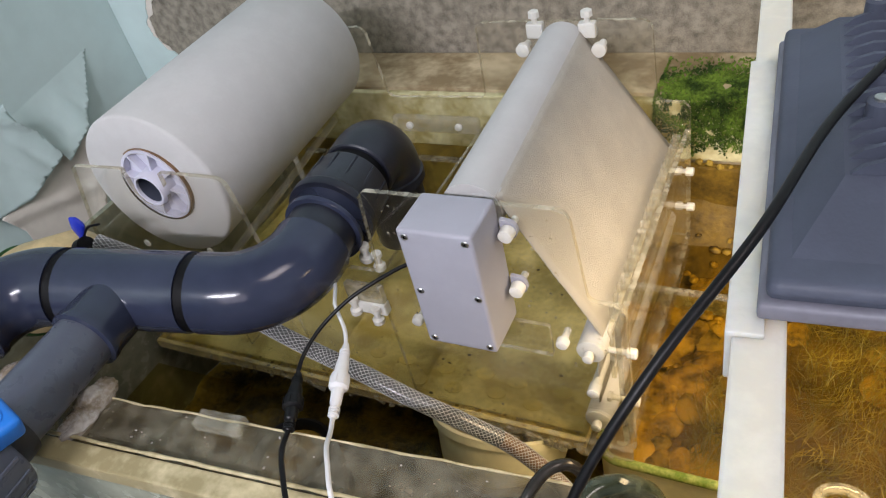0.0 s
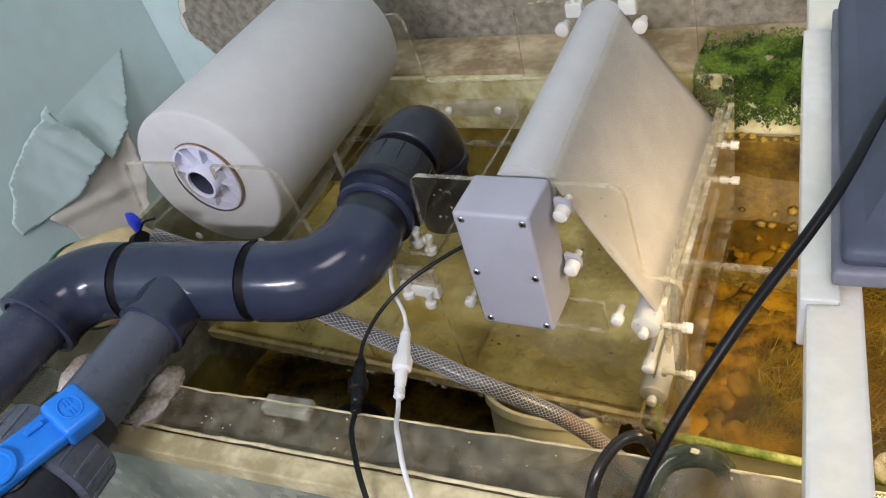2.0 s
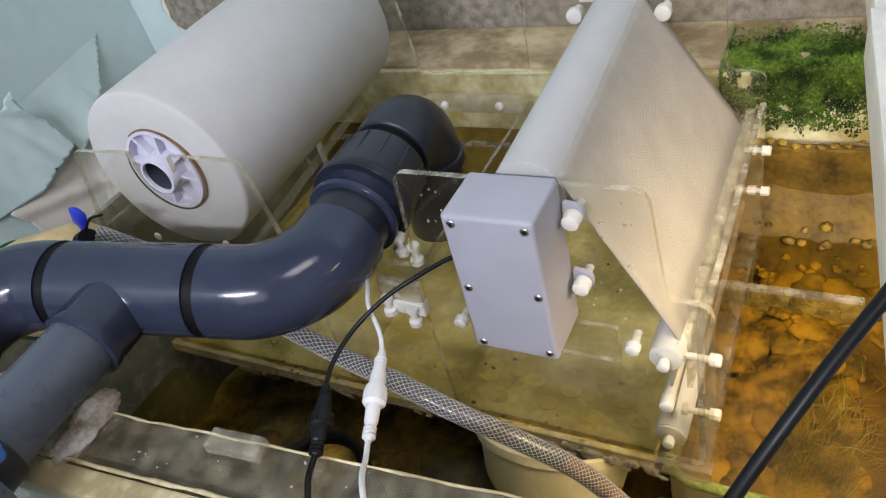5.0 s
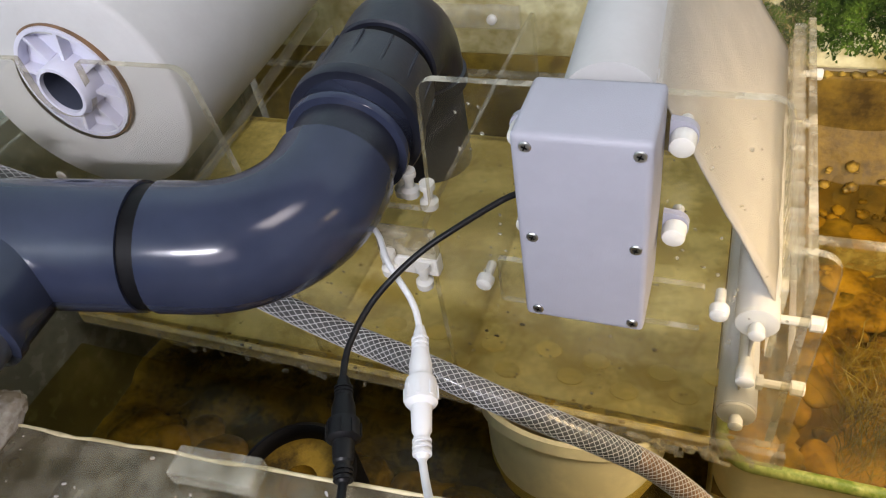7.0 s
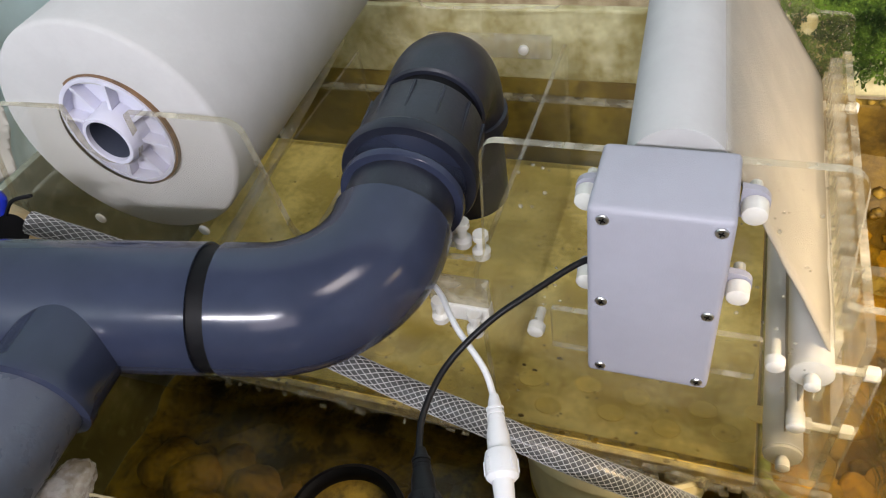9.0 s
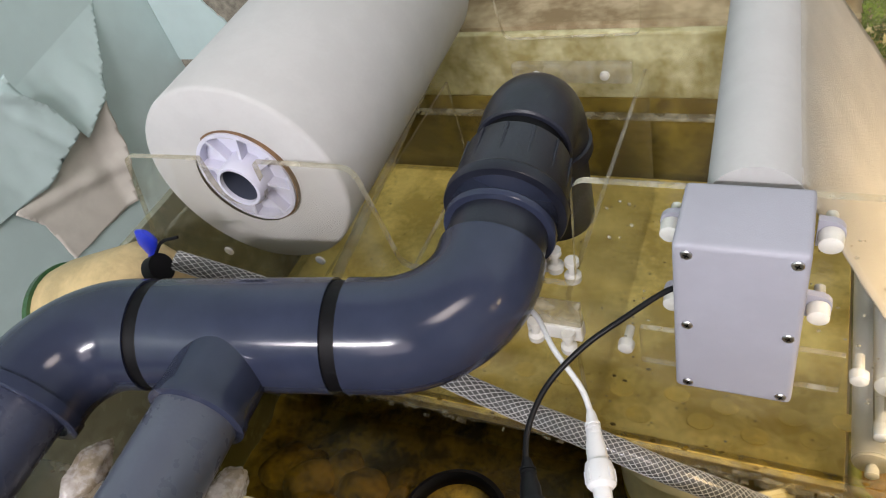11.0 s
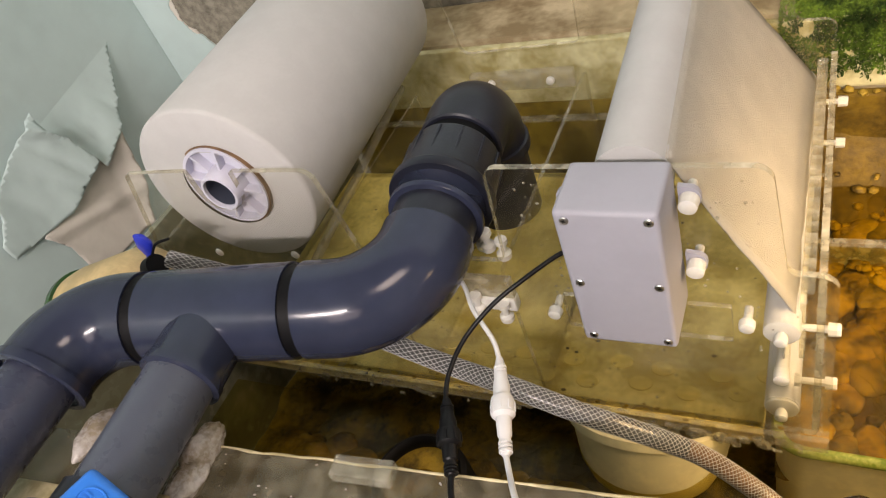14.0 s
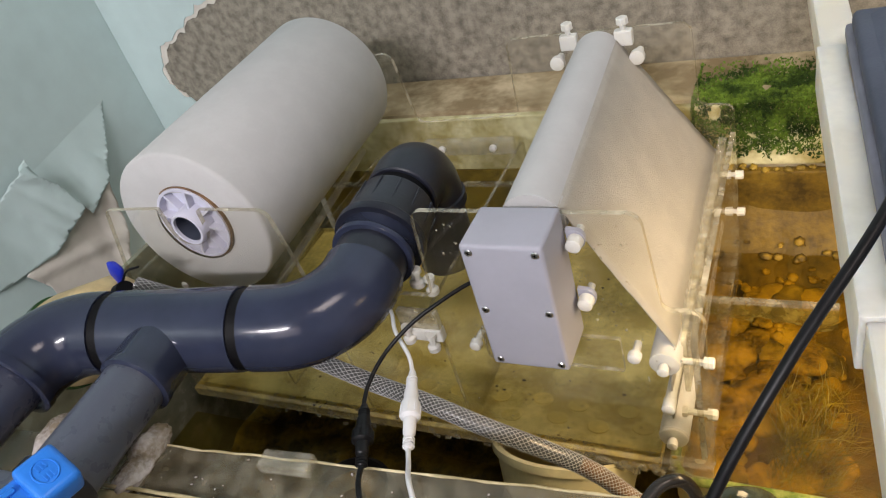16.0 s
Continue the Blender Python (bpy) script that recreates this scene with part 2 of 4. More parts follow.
def boxm(lo, hi, bevel=0.0, segs=2, rot=None):
    bm = bmesh.new()
    add_box(bm, lo, hi, bevel, segs, rot)
    return bm


def frames_along(pts):
    """Parallel-transported cross axes along a polyline."""
    pts = [Vector(p) for p in pts]
    tang = []
    for i in range(len(pts)):
        a, b = pts[max(0, i - 1)], pts[min(len(pts) - 1, i + 1)]
        tang.append((b - a).normalized())
    up = Vector((0, 0, 1)) if abs(tang[0].z) < 0.9 else Vector((1, 0, 0))
    n = (up - tang[0] * up.dot(tang[0])).normalized()
    out = []
    for p, t in zip(pts, tang):
        n = (n - t * n.dot(t)).normalized()
        out.append((p, t, n, t.cross(n)))
    return out


def sweep(bm, pts, radii, segs=28, caps=True, mat=0):
    """A round tube along pts with a radius for each point (or one for all)."""
    if not isinstance(radii, (list, tuple)):
        radii = [radii] * len(pts)
    rings = []
    for (p, t, n, b), r in zip(frames_along(pts), radii):
        rings.append([bm.verts.new(p + n * (r * math.cos(2 * math.pi * k / segs)) + b * (r * math.sin(2 * math.pi * k / segs))) for k in range(segs)])
    for r0, r1 in zip(rings, rings[1:]):
        for k in range(segs):
            f = bm.faces.new((r0[k], r0[(k + 1) % segs], r1[(k + 1) % segs], r1[k]))
            f.material_index = mat
    if caps:
        for r in (rings[0], rings[-1]):
            f = bm.faces.new(r)
            f.material_index = mat
    return bm


def swept(pts, radii, segs=28, caps=True):
    return sweep(bmesh.new(), pts, radii, segs, caps)


def turned(a, b, profile, segs=40, caps=True):
    """A turned solid on the axis from a to b; profile of (distance along, radius)."""
    a, b = Vector(a), Vector(b)
    t = (b - a).normalized()
    up = Vector((0, 0, 1)) if abs(t.z) < 0.9 else Vector((1, 0, 0))
    n = (up - t * up.dot(t)).normalized()
    c = t.cross(n)
    bm = bmesh.new()
    rings = []
    for d, r in profile:
        rings.append([bm.verts.new(a + t * d + n * (r * math.cos(2 * math.pi * k / segs)) + c * (r * math.sin(2 * math.pi * k / segs))) for k in range(segs)])
    for r0, r1 in zip(rings, rings[1:]):
        for k in range(segs):
            bm.faces.new((r0[k], r0[(k + 1) % segs], r1[(k + 1) % segs], r1[k]))
    if caps:
        bm.faces.new(rings[0])
        bm.faces.new(rings[-1])
    return bm


def spline(pts, n=12):
    """Catmull-Rom through pts."""
    p = [Vector(q) for q in pts]
    p = [p[0] * 2 - p[1]] + p + [p[-1] * 2 - p[-2]]
    out = []
    for i in range(1, len(p) - 2):
        for k in range(n):
            t = k / n
            a, b, c, d = p[i - 1], p[i], p[i + 1], p[i + 2]
            out.append(0.5 * ((2 * b) + (c - a) * t + (2 * a - 5 * b + 4 * c - d) * t * t + (3 * b - a - 3 * c + d) * t ** 3))
    out.append(p[-2])
    return out


def arc_corner(p0, c, p1, bend, n=14):
    """Path p0 - c - p1 with the corner c rounded."""
    p0, c, p1 = Vector(p0), Vector(c), Vector(p1)
    a, b = c + (p0 - c).normalized() * bend, c + (p1 - c).normalized() * bend
    arc = []
    half = (p0 - c).normalized().angle((p1 - c).normalized()) / 2
    r = bend * math.tan(half)
    mid = ((a - c).normalized() + (b - c).normalized()).normalized()
    o = c + mid * (r / math.sin(half))
    for k in range(n + 1):
        s = k / n
        v = (a - o).normalized().slerp((b - o).normalized(), s)
        arc.append(o + v * r)
    return arc


def rounded(points, n=6):
    """2D outline from (x, z, radius)."""
    out = []
    m = len(points)
    for i in range(m):
        (x, z, r), a, b = points[i], points[i - 1], points[(i + 1) % m]
        c = Vector((x, z))
        if r <= 0:
            out.append(c)
            continue
        u, v = (Vector(a[:2]) - c).normalized(), (Vector(b[:2]) - c).normalized()
        half = u.angle(v) / 2
        d = min(r / math.tan(half), (Vector(a[:2]) - c).length * 0.49, (Vector(b[:2]) - c).length * 0.49)
        rr = d * math.tan(half)
        o = c + (u + v).normalized() * (rr / math.sin(half))
        s, e = (c + u * d - o).normalized(), (c + v * d - o).normalized()
        for k in range(n + 1):
            out.append(o + s.slerp(e, k / n) * rr)
    return out


def plate(outline, origin, ax, ay, thick):
    """A sheet cut to a 2D outline; faces take material 0, cut edges material 1."""
    origin, ax, ay = Vector(origin), Vector(ax), Vector(ay)
    nz = ax.cross(ay).normalized()
    bm = bmesh.new()
    front = [bm.verts.new(origin + ax * p[0] + ay * p[1]) for p in outline]
    back = [bm.verts.new(v.co + nz * thick) for v in front]
    bm.faces.new(front)
    bm.faces.new(back[::-1])
    for k in range(len(front)):
        f = bm.faces.new((front[k], back[k], back[(k + 1) % len(front)], front[(k + 1) % len(front)]))
        f.material_index = 1
    return bm


def rock(seed, size, squash=0.6, sub=2):
    bm = bmesh.new()
    bmesh.ops.create_icosphere(bm, subdivisions=sub, radius=1)
    off = Vector((seed * 7.31, seed * 3.7, seed * 1.9))
    for v in bm.verts:
        d = noise.noise(v.co * 0.9 + off) * 0.45 + noise.noise(v.co * 2.3 + off) * 0.18
        v.co = v.co * (1 + d)
        v.co.z *= squash
        v.co *= size
    return bm


def ground_sheet(x0, x1, y0, y1, z, nx, ny, amp, freq, tilt=None):
    bm = bmesh.new()
    grid = [[None] * (nx + 1) for _ in range(ny + 1)]
    for j in range(ny + 1):
        for i in range(nx + 1):
            x, y = x0 + (x1 - x0) * i / nx, y0 + (y1 - y0) * j / ny
            h = noise.noise((x * freq, y * freq, 1.3)) * amp + noise.noise((x * freq * 3, y * freq * 3, 4.3)) * amp * 0.4
            grid[j][i] = bm.verts.new((x, y, z + h + (tilt(x, y) if tilt else 0)))
    for j in range(ny):
        for i in range(nx):
            bm.faces.new((grid[j][i], grid[j][i + 1], grid[j + 1][i + 1], grid[j + 1][i]))
    return bm


# ---- setting ----
LEFT_X, BACK_Y, FLOOR_Z, TOP_Z = -0.865, 0.48, -0.75, 2.05
s = part("wall_left", boxm((LEFT_X - 0.1, -2.7, FLOOR_Z), (LEFT_X, BACK_Y + 0.1, TOP_Z)), TEAL)
tagged(s, "teal painted plaster wall with peeling paint", "wall", kind="structure")
s = part("wall_back", boxm((LEFT_X, BACK_Y, FLOOR_Z), (2.3, BACK_Y + 0.1, TOP_Z)), CONCRETE)
tagged(s, "bare rough grey concrete wall behind the tank", "wall", kind="structure")
s = part("wall_right", boxm((2.2, -2.7, FLOOR_Z), (2.3, BACK_Y, TOP_Z)), ROOM)
tagged(s, "plain painted wall", "wall", kind="structure")
bm = bmesh.new()
add_box(bm, (LEFT_X, -2.7, FLOOR_Z), (0.0, -2.6, TOP_Z))
add_box(bm, (1.2, -2.7, FLOOR_Z), (2.2, -2.6, TOP_Z))
add_box(bm, (0.0, -2.7, FLOOR_Z), (1.2, -2.6, 0.90))
add_box(bm, (0.0, -2.7, 1.80), (1.2, -2.6, TOP_Z))
s = part("wall_front", bm, ROOM)
tagged(s, "plain painted wall with a window opening", "wall", kind="structure")
s = part("floor", boxm((LEFT_X, -2.6, FLOOR_Z - 0.1), (2.2, BACK_Y, FLOOR_Z)), FLOOR)
tagged(s, "plain cement floor", "floor", kind="structure")
s = part("ceiling", boxm((LEFT_X, -2.6, TOP_Z), (2.2, BACK_Y, TOP_Z + 0.1)), ROOM)
tagged(s, "plain white ceiling", "ceiling", kind="structure")

# stepped cement ledge along the back wall, with its wet face below
LEDGE_Y, LEDGE_Z = 0.375, 0.130
s = part("ledge", boxm((-0.47, LEDGE_Y, -0.24), (1.2, BACK_Y - 0.002, LEDGE_Z), 0.006, 2), LEDGE)
tagged(s, "stained brown cement ledge along the concrete wall", "ledge", kind="structure")
s = part("ledge_face", boxm((-0.47, LEDGE_Y - 0.012, 0.048), (1.2, LEDGE_Y - 0.002, LEDGE_Z - 0.003), 0.003), GREENWASH)
tagged(s, "pale green stained render on the ledge face", "ledge", kind="structure")
s = part("ledge_foot", boxm((-0.47, LEDGE_Y - 0.010, -0.24), (0.089, LEDGE_Y - 0.002, 0.0475), 0.002), WETWALL)
tagged(s, "wet brown algae stained foot of the ledge", "ledge", kind="structure")
s = part("ledge_strip", boxm((-0.44, LEDGE_Y - 0.020, 0.024), (0.089, LEDGE_Y - 0.0105, 0.029), 0.001, 1), EDGE)
tagged(s, "thin clear strip along the wet ledge foot", "strip", kind="structure")
s = part("tank_floor", ground_sheet(-0.474, 1.2, -0.22, LEDGE_Y, -0.15, 90, 40, 0.012, 22), BED_DARK)
tagged(s, "brown algae covered tank bottom", "tank floor", kind="structure")

# ---- the acrylic filter body ----
acrylic_filter = thing("acrylic_filter", "clear acrylic roller filter box with white nylon bolts", "filter")
FX0, FX1, FY1, FB = -0.455, 0.145, 0.305, -0.02
T = 0.0050
front = rounded([(FX0, FB, 0), (FX1, FB, 0), (FX1, 0.160, 0.012), (0.116, 0.160, 0.008), (0.108, 0.248, 0.012), (-0.069, 0.248, 0.010), (-0.076, 0.158, 0.006),
                 (-0.204, 0.155, 0.010), (-0.214, 0.246, 0.012), (-0.294, 0.246, 0.002), (-0.296, 0.205, 0.02), (-0.342, 0.205, 0.02), (-0.344, 0.246, 0.002), (-0.418, 0.244, 0.008), (-0.450, 0.15, 0.02)])
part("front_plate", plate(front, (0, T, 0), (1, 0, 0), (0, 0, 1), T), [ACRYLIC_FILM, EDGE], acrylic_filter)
rear = rounded([(FX0, FB, 0), (FX1 - 0.008, FB, 0), (FX1 - 0.008, 0.158, 0.010), (0.104, 0.160, 0.008), (0.101, 0.250, 0.012), (-0.090, 0.250, 0.010), (-0.094, 0.158, 0.006),
                (-0.226, 0.155, 0.010), (-0.236, 0.248, 0.012), (-0.41, 0.246, 0.01), (-0.44, 0.15, 0.02)])
part("rear_plate", plate(rear, (0, FY1 + T, 0), (1, 0, 0), (0, 0, 1), T), [ACRYLIC, EDGE], acrylic_filter)
side = rounded([(T, FB, 0), (FY1, FB, 0), (FY1, 0.13, 0.006), (T, 0.13, 0.006)])
part("side_plate", plate(side, (FX1 - 0.012, 0, 0), (0, 1, 0), (0, 0, 1), T), [ACRYLIC, EDGE], acrylic_filter)
left = rounded([(T, FB, 0), (FY1, FB, 0), (FY1, 0.15, 0.006), (T, 0.15, 0.006)])
part("side_plate", plate(left, (-0.448, 0, 0), (0, 1, 0), (0, 0, 1), T), [ACRYLIC, EDGE_THIN], acrylic_filter)
part("base_flange", boxm((0.0995, -0.010, FB - 0.009), (0.141, FY1 + 0.008, FB - 0.002), 0.001), [ACRYLIC], acrylic_filter, "clear base flange")
part("base_plate", boxm((FX0, -0.006, FB - 0.012), (0.099, FY1 + 0.008, FB), 0.001), [SEDIMENT], acrylic_filter, "base plate coated with olive sediment")
# inlet chamber under the pipe
for x in (-0.205, -0.086):
    ch = rounded([(0.006, FB, 0), (0.278, FB, 0), (0.278, 0.142, 0.004), (0.006, 0.142, 0.004)])
    part("chamber_plate", plate(ch, (x, 0, 0), (0, 1, 0), (0, 0, 1), 0.0035), [ACRYLIC, EDGE_THIN], acrylic_filter)
part("cross_bar", boxm((-0.214, 0.280, 0.122), (-0.098, 0.290, 0.142), 0.002), CLEAR_BLOCK, acrylic_filter, "frosted acrylic cross bar")

# ---- big blocks: rolls, sheet, box, pipes ----
RX, RZ, RR = -0.317, 0.221, 0.082
fleece_roll = thing("fleece_roll", "large white roll of filter fleece resting in the acrylic plates", "roll")
bm = turned((RX, 0.008, RZ), (RX - 0.013, 0.30, RZ + 0.004), [(0, 0.040), (0, RR - 0.003), (0.002, RR - 0.0007), (0.004, RR), (0.288, RR), (0.291, RR - 0.002), (0.292, RR - 0.005), (0.292, 0.040)], 96, False)
part("fleece", bm, FLEECE, fleece_roll, "", True, 50)

take_up_roll = thing("take_up_roll", "white fleece wound on a roller above the acrylic filter", "roll")
UX, UZ, UR = 0.027, 0.232, 0.025
part("wound_fleece", turned((UX, 0.010, UZ), (UX - 0.016, 0.298, UZ - 0.004), [(0, 0.01), (0, UR), (0.288, UR), (0.288, 0.01)], 48), FLEECE, take_up_roll, "", True)
GX, GZ, GR = 0.110, 0.100, 0.0125
bm = bmesh.new()
rows = []
for j in range(25):
    y = 0.013 + 0.284 * j / 24
    ux, uz = UX - 0.016 * y / 0.3, UZ - 0.004 * y / 0.3
    nrm = Vector((uz - GZ, 0, GX - ux)).normalized()
    a, b = Vector((ux, 0, uz)) + nrm * (UR + 0.0006), Vector((GX, 0, GZ)) + nrm * (GR + 0.0006)
    prof = [a.lerp(b, k / 20) for k in range(21)] + [Vector((GX + GR * math.cos(w), 0, GZ + GR * math.sin(w))) for w in (0.3, 0.0, -0.4, -0.9)] + [Vector((GX + 0.004, 0, GZ - 0.03)), Vector((GX + 0.002, 0, GZ - 0.08))]
    rows.append([bm.verts.new((p.x + nrm.x * 0.0008 * noise.noise((k * 0.4, y * 30, 0)), y, p.z + nrm.z * 0.0008 * noise.noise((k * 0.4, y * 30, 0)))) for k, p in enumerate(prof)])
for r0, r1 in zip(rows, rows[1:]):
    for k in range(len(prof) - 1):
        bm.faces.new((r0[k], r0[k + 1], r1[k + 1], r1[k]))
ob = part("fleece_sheet", bm, FLEECE_WET, take_up_roll, "damp taut fleece sheet", True, 80)
sol = ob.modifiers.new("thickness", "SOLIDIFY")
sol.thickness = 0.0012
for z, r in ((GZ, GR - 0.0006), (0.008, 0.0125)):
    part("guide_roller", turned((0.112, 0.004, z), (0.110, 0.302, z), [(0, 0.004), (0, r), (0.298, r), (0.298, 0.004)], 32), WHITE_PLASTIC, take_up_roll if z > 0.05 else acrylic_filter, "", True)

control_box = thing("control_box", "white plastic control box with six screws on acrylic plate", "control box")
bm = bmesh.new()
add_box(bm, (-0.006, -0.0475, 0.137), (0.0550, -0.001, 0.2555), 0.0035, 3)
part("body", bm, ABS, control_box, "", True)
# pipes
BL, BR = Vector((-0.299, -0.126, 0.214)), Vector((-0.1860, -0.0950, 0.2010))
U = (BR - BL).normalized()
CR = BR + U * 0.0745
UN = Vector((-0.134, 0.130, 0.205))
D2 = (UN - CR).normalized()
CL = BL - U * 0.056
D3 = Vector((0.02, -1, -0.04)).normalized()
RF = 0.0345
pipework = thing("pipework", "glossy grey pvc pipe run with elbows, tee and union", "pipe")
path = [BR + U * 0.0045] + arc_corner(BR, CR, CR + D2, 0.052) + [CR + D2 * 0.058]
part("elbow", swept(path, RF, 48), PVC, pipework, "", True)
part("joint_ring", swept([BR - U * 0.008, BR + U * 0.008], RF - 0.0018, 48), RUBBER, pipework, "black joint gap", True)
part("tee", swept([BL + U * 0.0045, BR - U * 0.0045], RF, 48), PVC, pipework, "", True)
part("joint_ring", swept([BL - U * 0.008, BL + U * 0.008], RF - 0.0018, 48), RUBBER, pipework, "black joint gap", True)
path = [BL - U * 0.0045] + arc_corner(BL, CL, CL + D3, 0.040) + [CL + D3 * 0.052]
part("elbow", swept(path, RF, 48), PVC, pipework, "", True)
part("pipe", swept([CL + D3 * 0.045, CL + D3 * 0.42], 0.0265, 40), PVC_DULL, pipework, "", True)
TB = BL + U * 0.0545
D4 = Vector((0.09, -1, 0.0)).normalized()
part("branch_socket", turned(TB + D4 * 0.012, TB + D4 * 0.1, [(0, 0.0272), (0.038, 0.0272), (0.040, 0.0284), (0.046, 0.0284), (0.047, 0.0245)], 44), PVC, pipework, "", True)
part("pipe", swept([TB + D4 * 0.04, TB + D4 * 0.34], 0.0243, 40), PVC_PIPE, pipework, "", True)
part("spigot", swept([CR + D2 * 0.052, CR + D2 * 0.098], 0.0318, 40), PVC_DARK, pipework, "", True)
part("union_collar", turned(CR + D2 * 0.079, UN, [(0, 0.033), (0, 0.0362), (0.001, 0.0368), (0.004, 0.0370), (0.006, 0.0355), (0.020, 0.0355)], 48), PVC, pipework, "", True)
part("union_nut", turned(CR + D2 * 0.096, UN, [(0, 0.0345), (0, 0.0408), (0.001, 0.0414), (0.008, 0.0414), (0.009, 0.0400), (0.012, 0.0392), (0.047, 0.0372), (0.050, 0.0362), (0.051, 0.031)], 52), PVC_DARK, pipework, "ribbed union nut", True)
part("spigot", swept([CR + D2 * 0.13, CR + D2 * 0.170], 0.0305, 40), RUBBER, pipework, "", True)
CE = CR + D2 * 0.214
path = [CR + D2 * 0.1585, CR + D2 * 0.1600] + arc_corner(CR, CE, CE + Vector((0, 0, -1)), 0.036) + [CE + Vector((0, 0, -0.05))]
part("elbow", swept(path, [0.0330] + [0.0345] * (len(path) - 1), 44), PVC_DARK, pipework, "", True)
part("elbow_lip", turned(CE + Vector((0, 0, -0.040)), CE + Vector((0, 0, -1)), [(0, 0.0340), (0.001, 0.0368), (0.010, 0.0368), (0.011, 0.0340)], 44), PVC_DARK, pipework, "", True)
part("pipe", swept([CE + Vector((0, 0, -0.045)), CE + Vector((0, 0, -0.12))], 0.0315, 40), PVC_DARK, pipework, "", True)

# front tank wall with its inner brace strip
RIM = math.atan2(0.029, 0.34)
RROT = Matrix.Rotation(RIM, 4, "Z")
rim_at = Matrix.Translation((-0.22, -0.192, 0.17)) @ RROT


def placed(bm, m):
    bmesh.ops.transform(bm, matrix=m, verts=bm.verts[:])
    return bm


tank_wall = thing("tank_wall", "old glass tank front wall with a dirty brace strip and yellowed silicone", "tank", kind="structure")
part("brace_strip", placed(boxm((-0.225, -0.042, -0.008), (1.3, 0.0, 0.0), 0.001), rim_at), GLASS_OLD, tank_wall)
part("front_glass", placed(boxm((-0.225, -0.054, -0.42), (1.3, -0.044, -0.006), 0.001), rim_at), TANK_FRONT, tank_wall)
part("side_glass", boxm((-0.483, -0.262, -0.25), (-0.475, 0.36, 0.150), 0.001), TANK_FRONT, tank_wall)
part("edge_trim", placed(boxm((-0.225, -0.060, -0.012), (1.3, -0.042, 0.003), 0.002), rim_at), WOODTRIM, tank_wall)

# ---- roll core ----
HX, HZ = -0.3125, 0.2265
hub = part("core", turned((HX, -0.0045, HZ), (HX, 0.3, HZ), [(0.006, 0.0146), (0, 0.0150), (0, 0.0172), (0.001, 0.0178), (0.011, 0.0182), (0.018, 0.0188)], 48, False), HUB, fleece_roll, "lavender white plastic core with spokes", True)
# closed cup added in dark grey, in place of the shade deep in the bore
part("bore", turned((HX, -0.0015, HZ), (HX, 0.3, HZ), [(0, 0.0146), (0.05, 0.0138), (0.05, 0.001)], 36, False), LAMP_GREY, hub, "dark grey cup painting the shade inside the bore", True)
part("rim", turned((HX, 0.0050, HZ), (HX, 0.3, HZ), [(0.010, 0.0368), (0.0, 0.0372), (0.0, 0.0400), (0.012, 0.0400)], 64, False), HUB, hub, "", True)
part("web", turned((HX, 0.0135, HZ), (HX, 0.3, HZ), [(0, 0.016), (0, 0.0385), (0.002, 0.0385)], 48, False), HUB, hub)
for k in range(8):
    w = 2 * math.pi * k / 8 + 0.25
    m = Matrix.Translation((HX, 0, HZ)) @ Matrix.Rotation(w, 4, "Y")
    part("spoke", placed(boxm((0.0172, 0.0054, -0.0013), (0.0380, 0.0142, 0.0013)), m), HUB, hub)
part("cardboard_ring", turned((HX, 0.0066, HZ), (HX, 0.3, HZ), [(0.004, 0.0402), (0, 0.0402), (0, 0.0416), (0.004, 0.0416)], 64, False), HOSE_BROWN, fleece_roll, "thin brown cardboard core ring", True)

# ---- fleece trimmings on the take-up side ----
for z in (GZ, 0.008):
    owner = take_up_roll if z > 0.05 else acrylic_filter
    part("roller_cap", turned((0.112, 0.001, z), (0.112, 0.3, z), [(0, 0.0100), (0.001, 0.0118), (0.004, 0.0120), (0.004, 0.009)], 32), NYLON, owner, "pale roller end cap", True)
    part("roller_pin", turned((0.112, -0.008, z), (0.112, 0.3, z), [(0, 0.003), (0.001, 0.0045), (0.006, 0.0045), (0.009, 0.003)], 20), NYLON, owner, "white nylon pin", True)
part("guide_pin", turned((0.112, -0.005, 0.052), (0.112, 0.3, 0.052), [(0, 0.004), (0.001, 0.0055), (0.012, 0.0055), (0.014, 0.0045), (0.30, 0.0045)], 20), NYLON, acrylic_filter, "white nylon rod", True)

# ---- control box fittings ----
for x in (0.001, 0.0495):
    for z in (0.1435, 0.1955, 0.249):
        sc = part("screw", turned((x, -0.0476, z), (x, -0.06, z), [(0, 0.0029), (0.0004, 0.0029), (0.0009, 0.0024), (0.0009, 0.0010), (0.0004, 0.0008)], 20), STEEL, control_box, "steel cross-head screw", True)
        bm = bmesh.new()
        for w in (0.4, 0.4 + math.pi / 2):
            add_box(bm, (x - 0.0015, -0.0488, z - 0.0003), (x + 0.0015, -0.0484, z + 0.0003), rot=Matrix.Rotation(w, 3, "Y"))
        part("slot", bm, RUBBER, sc)
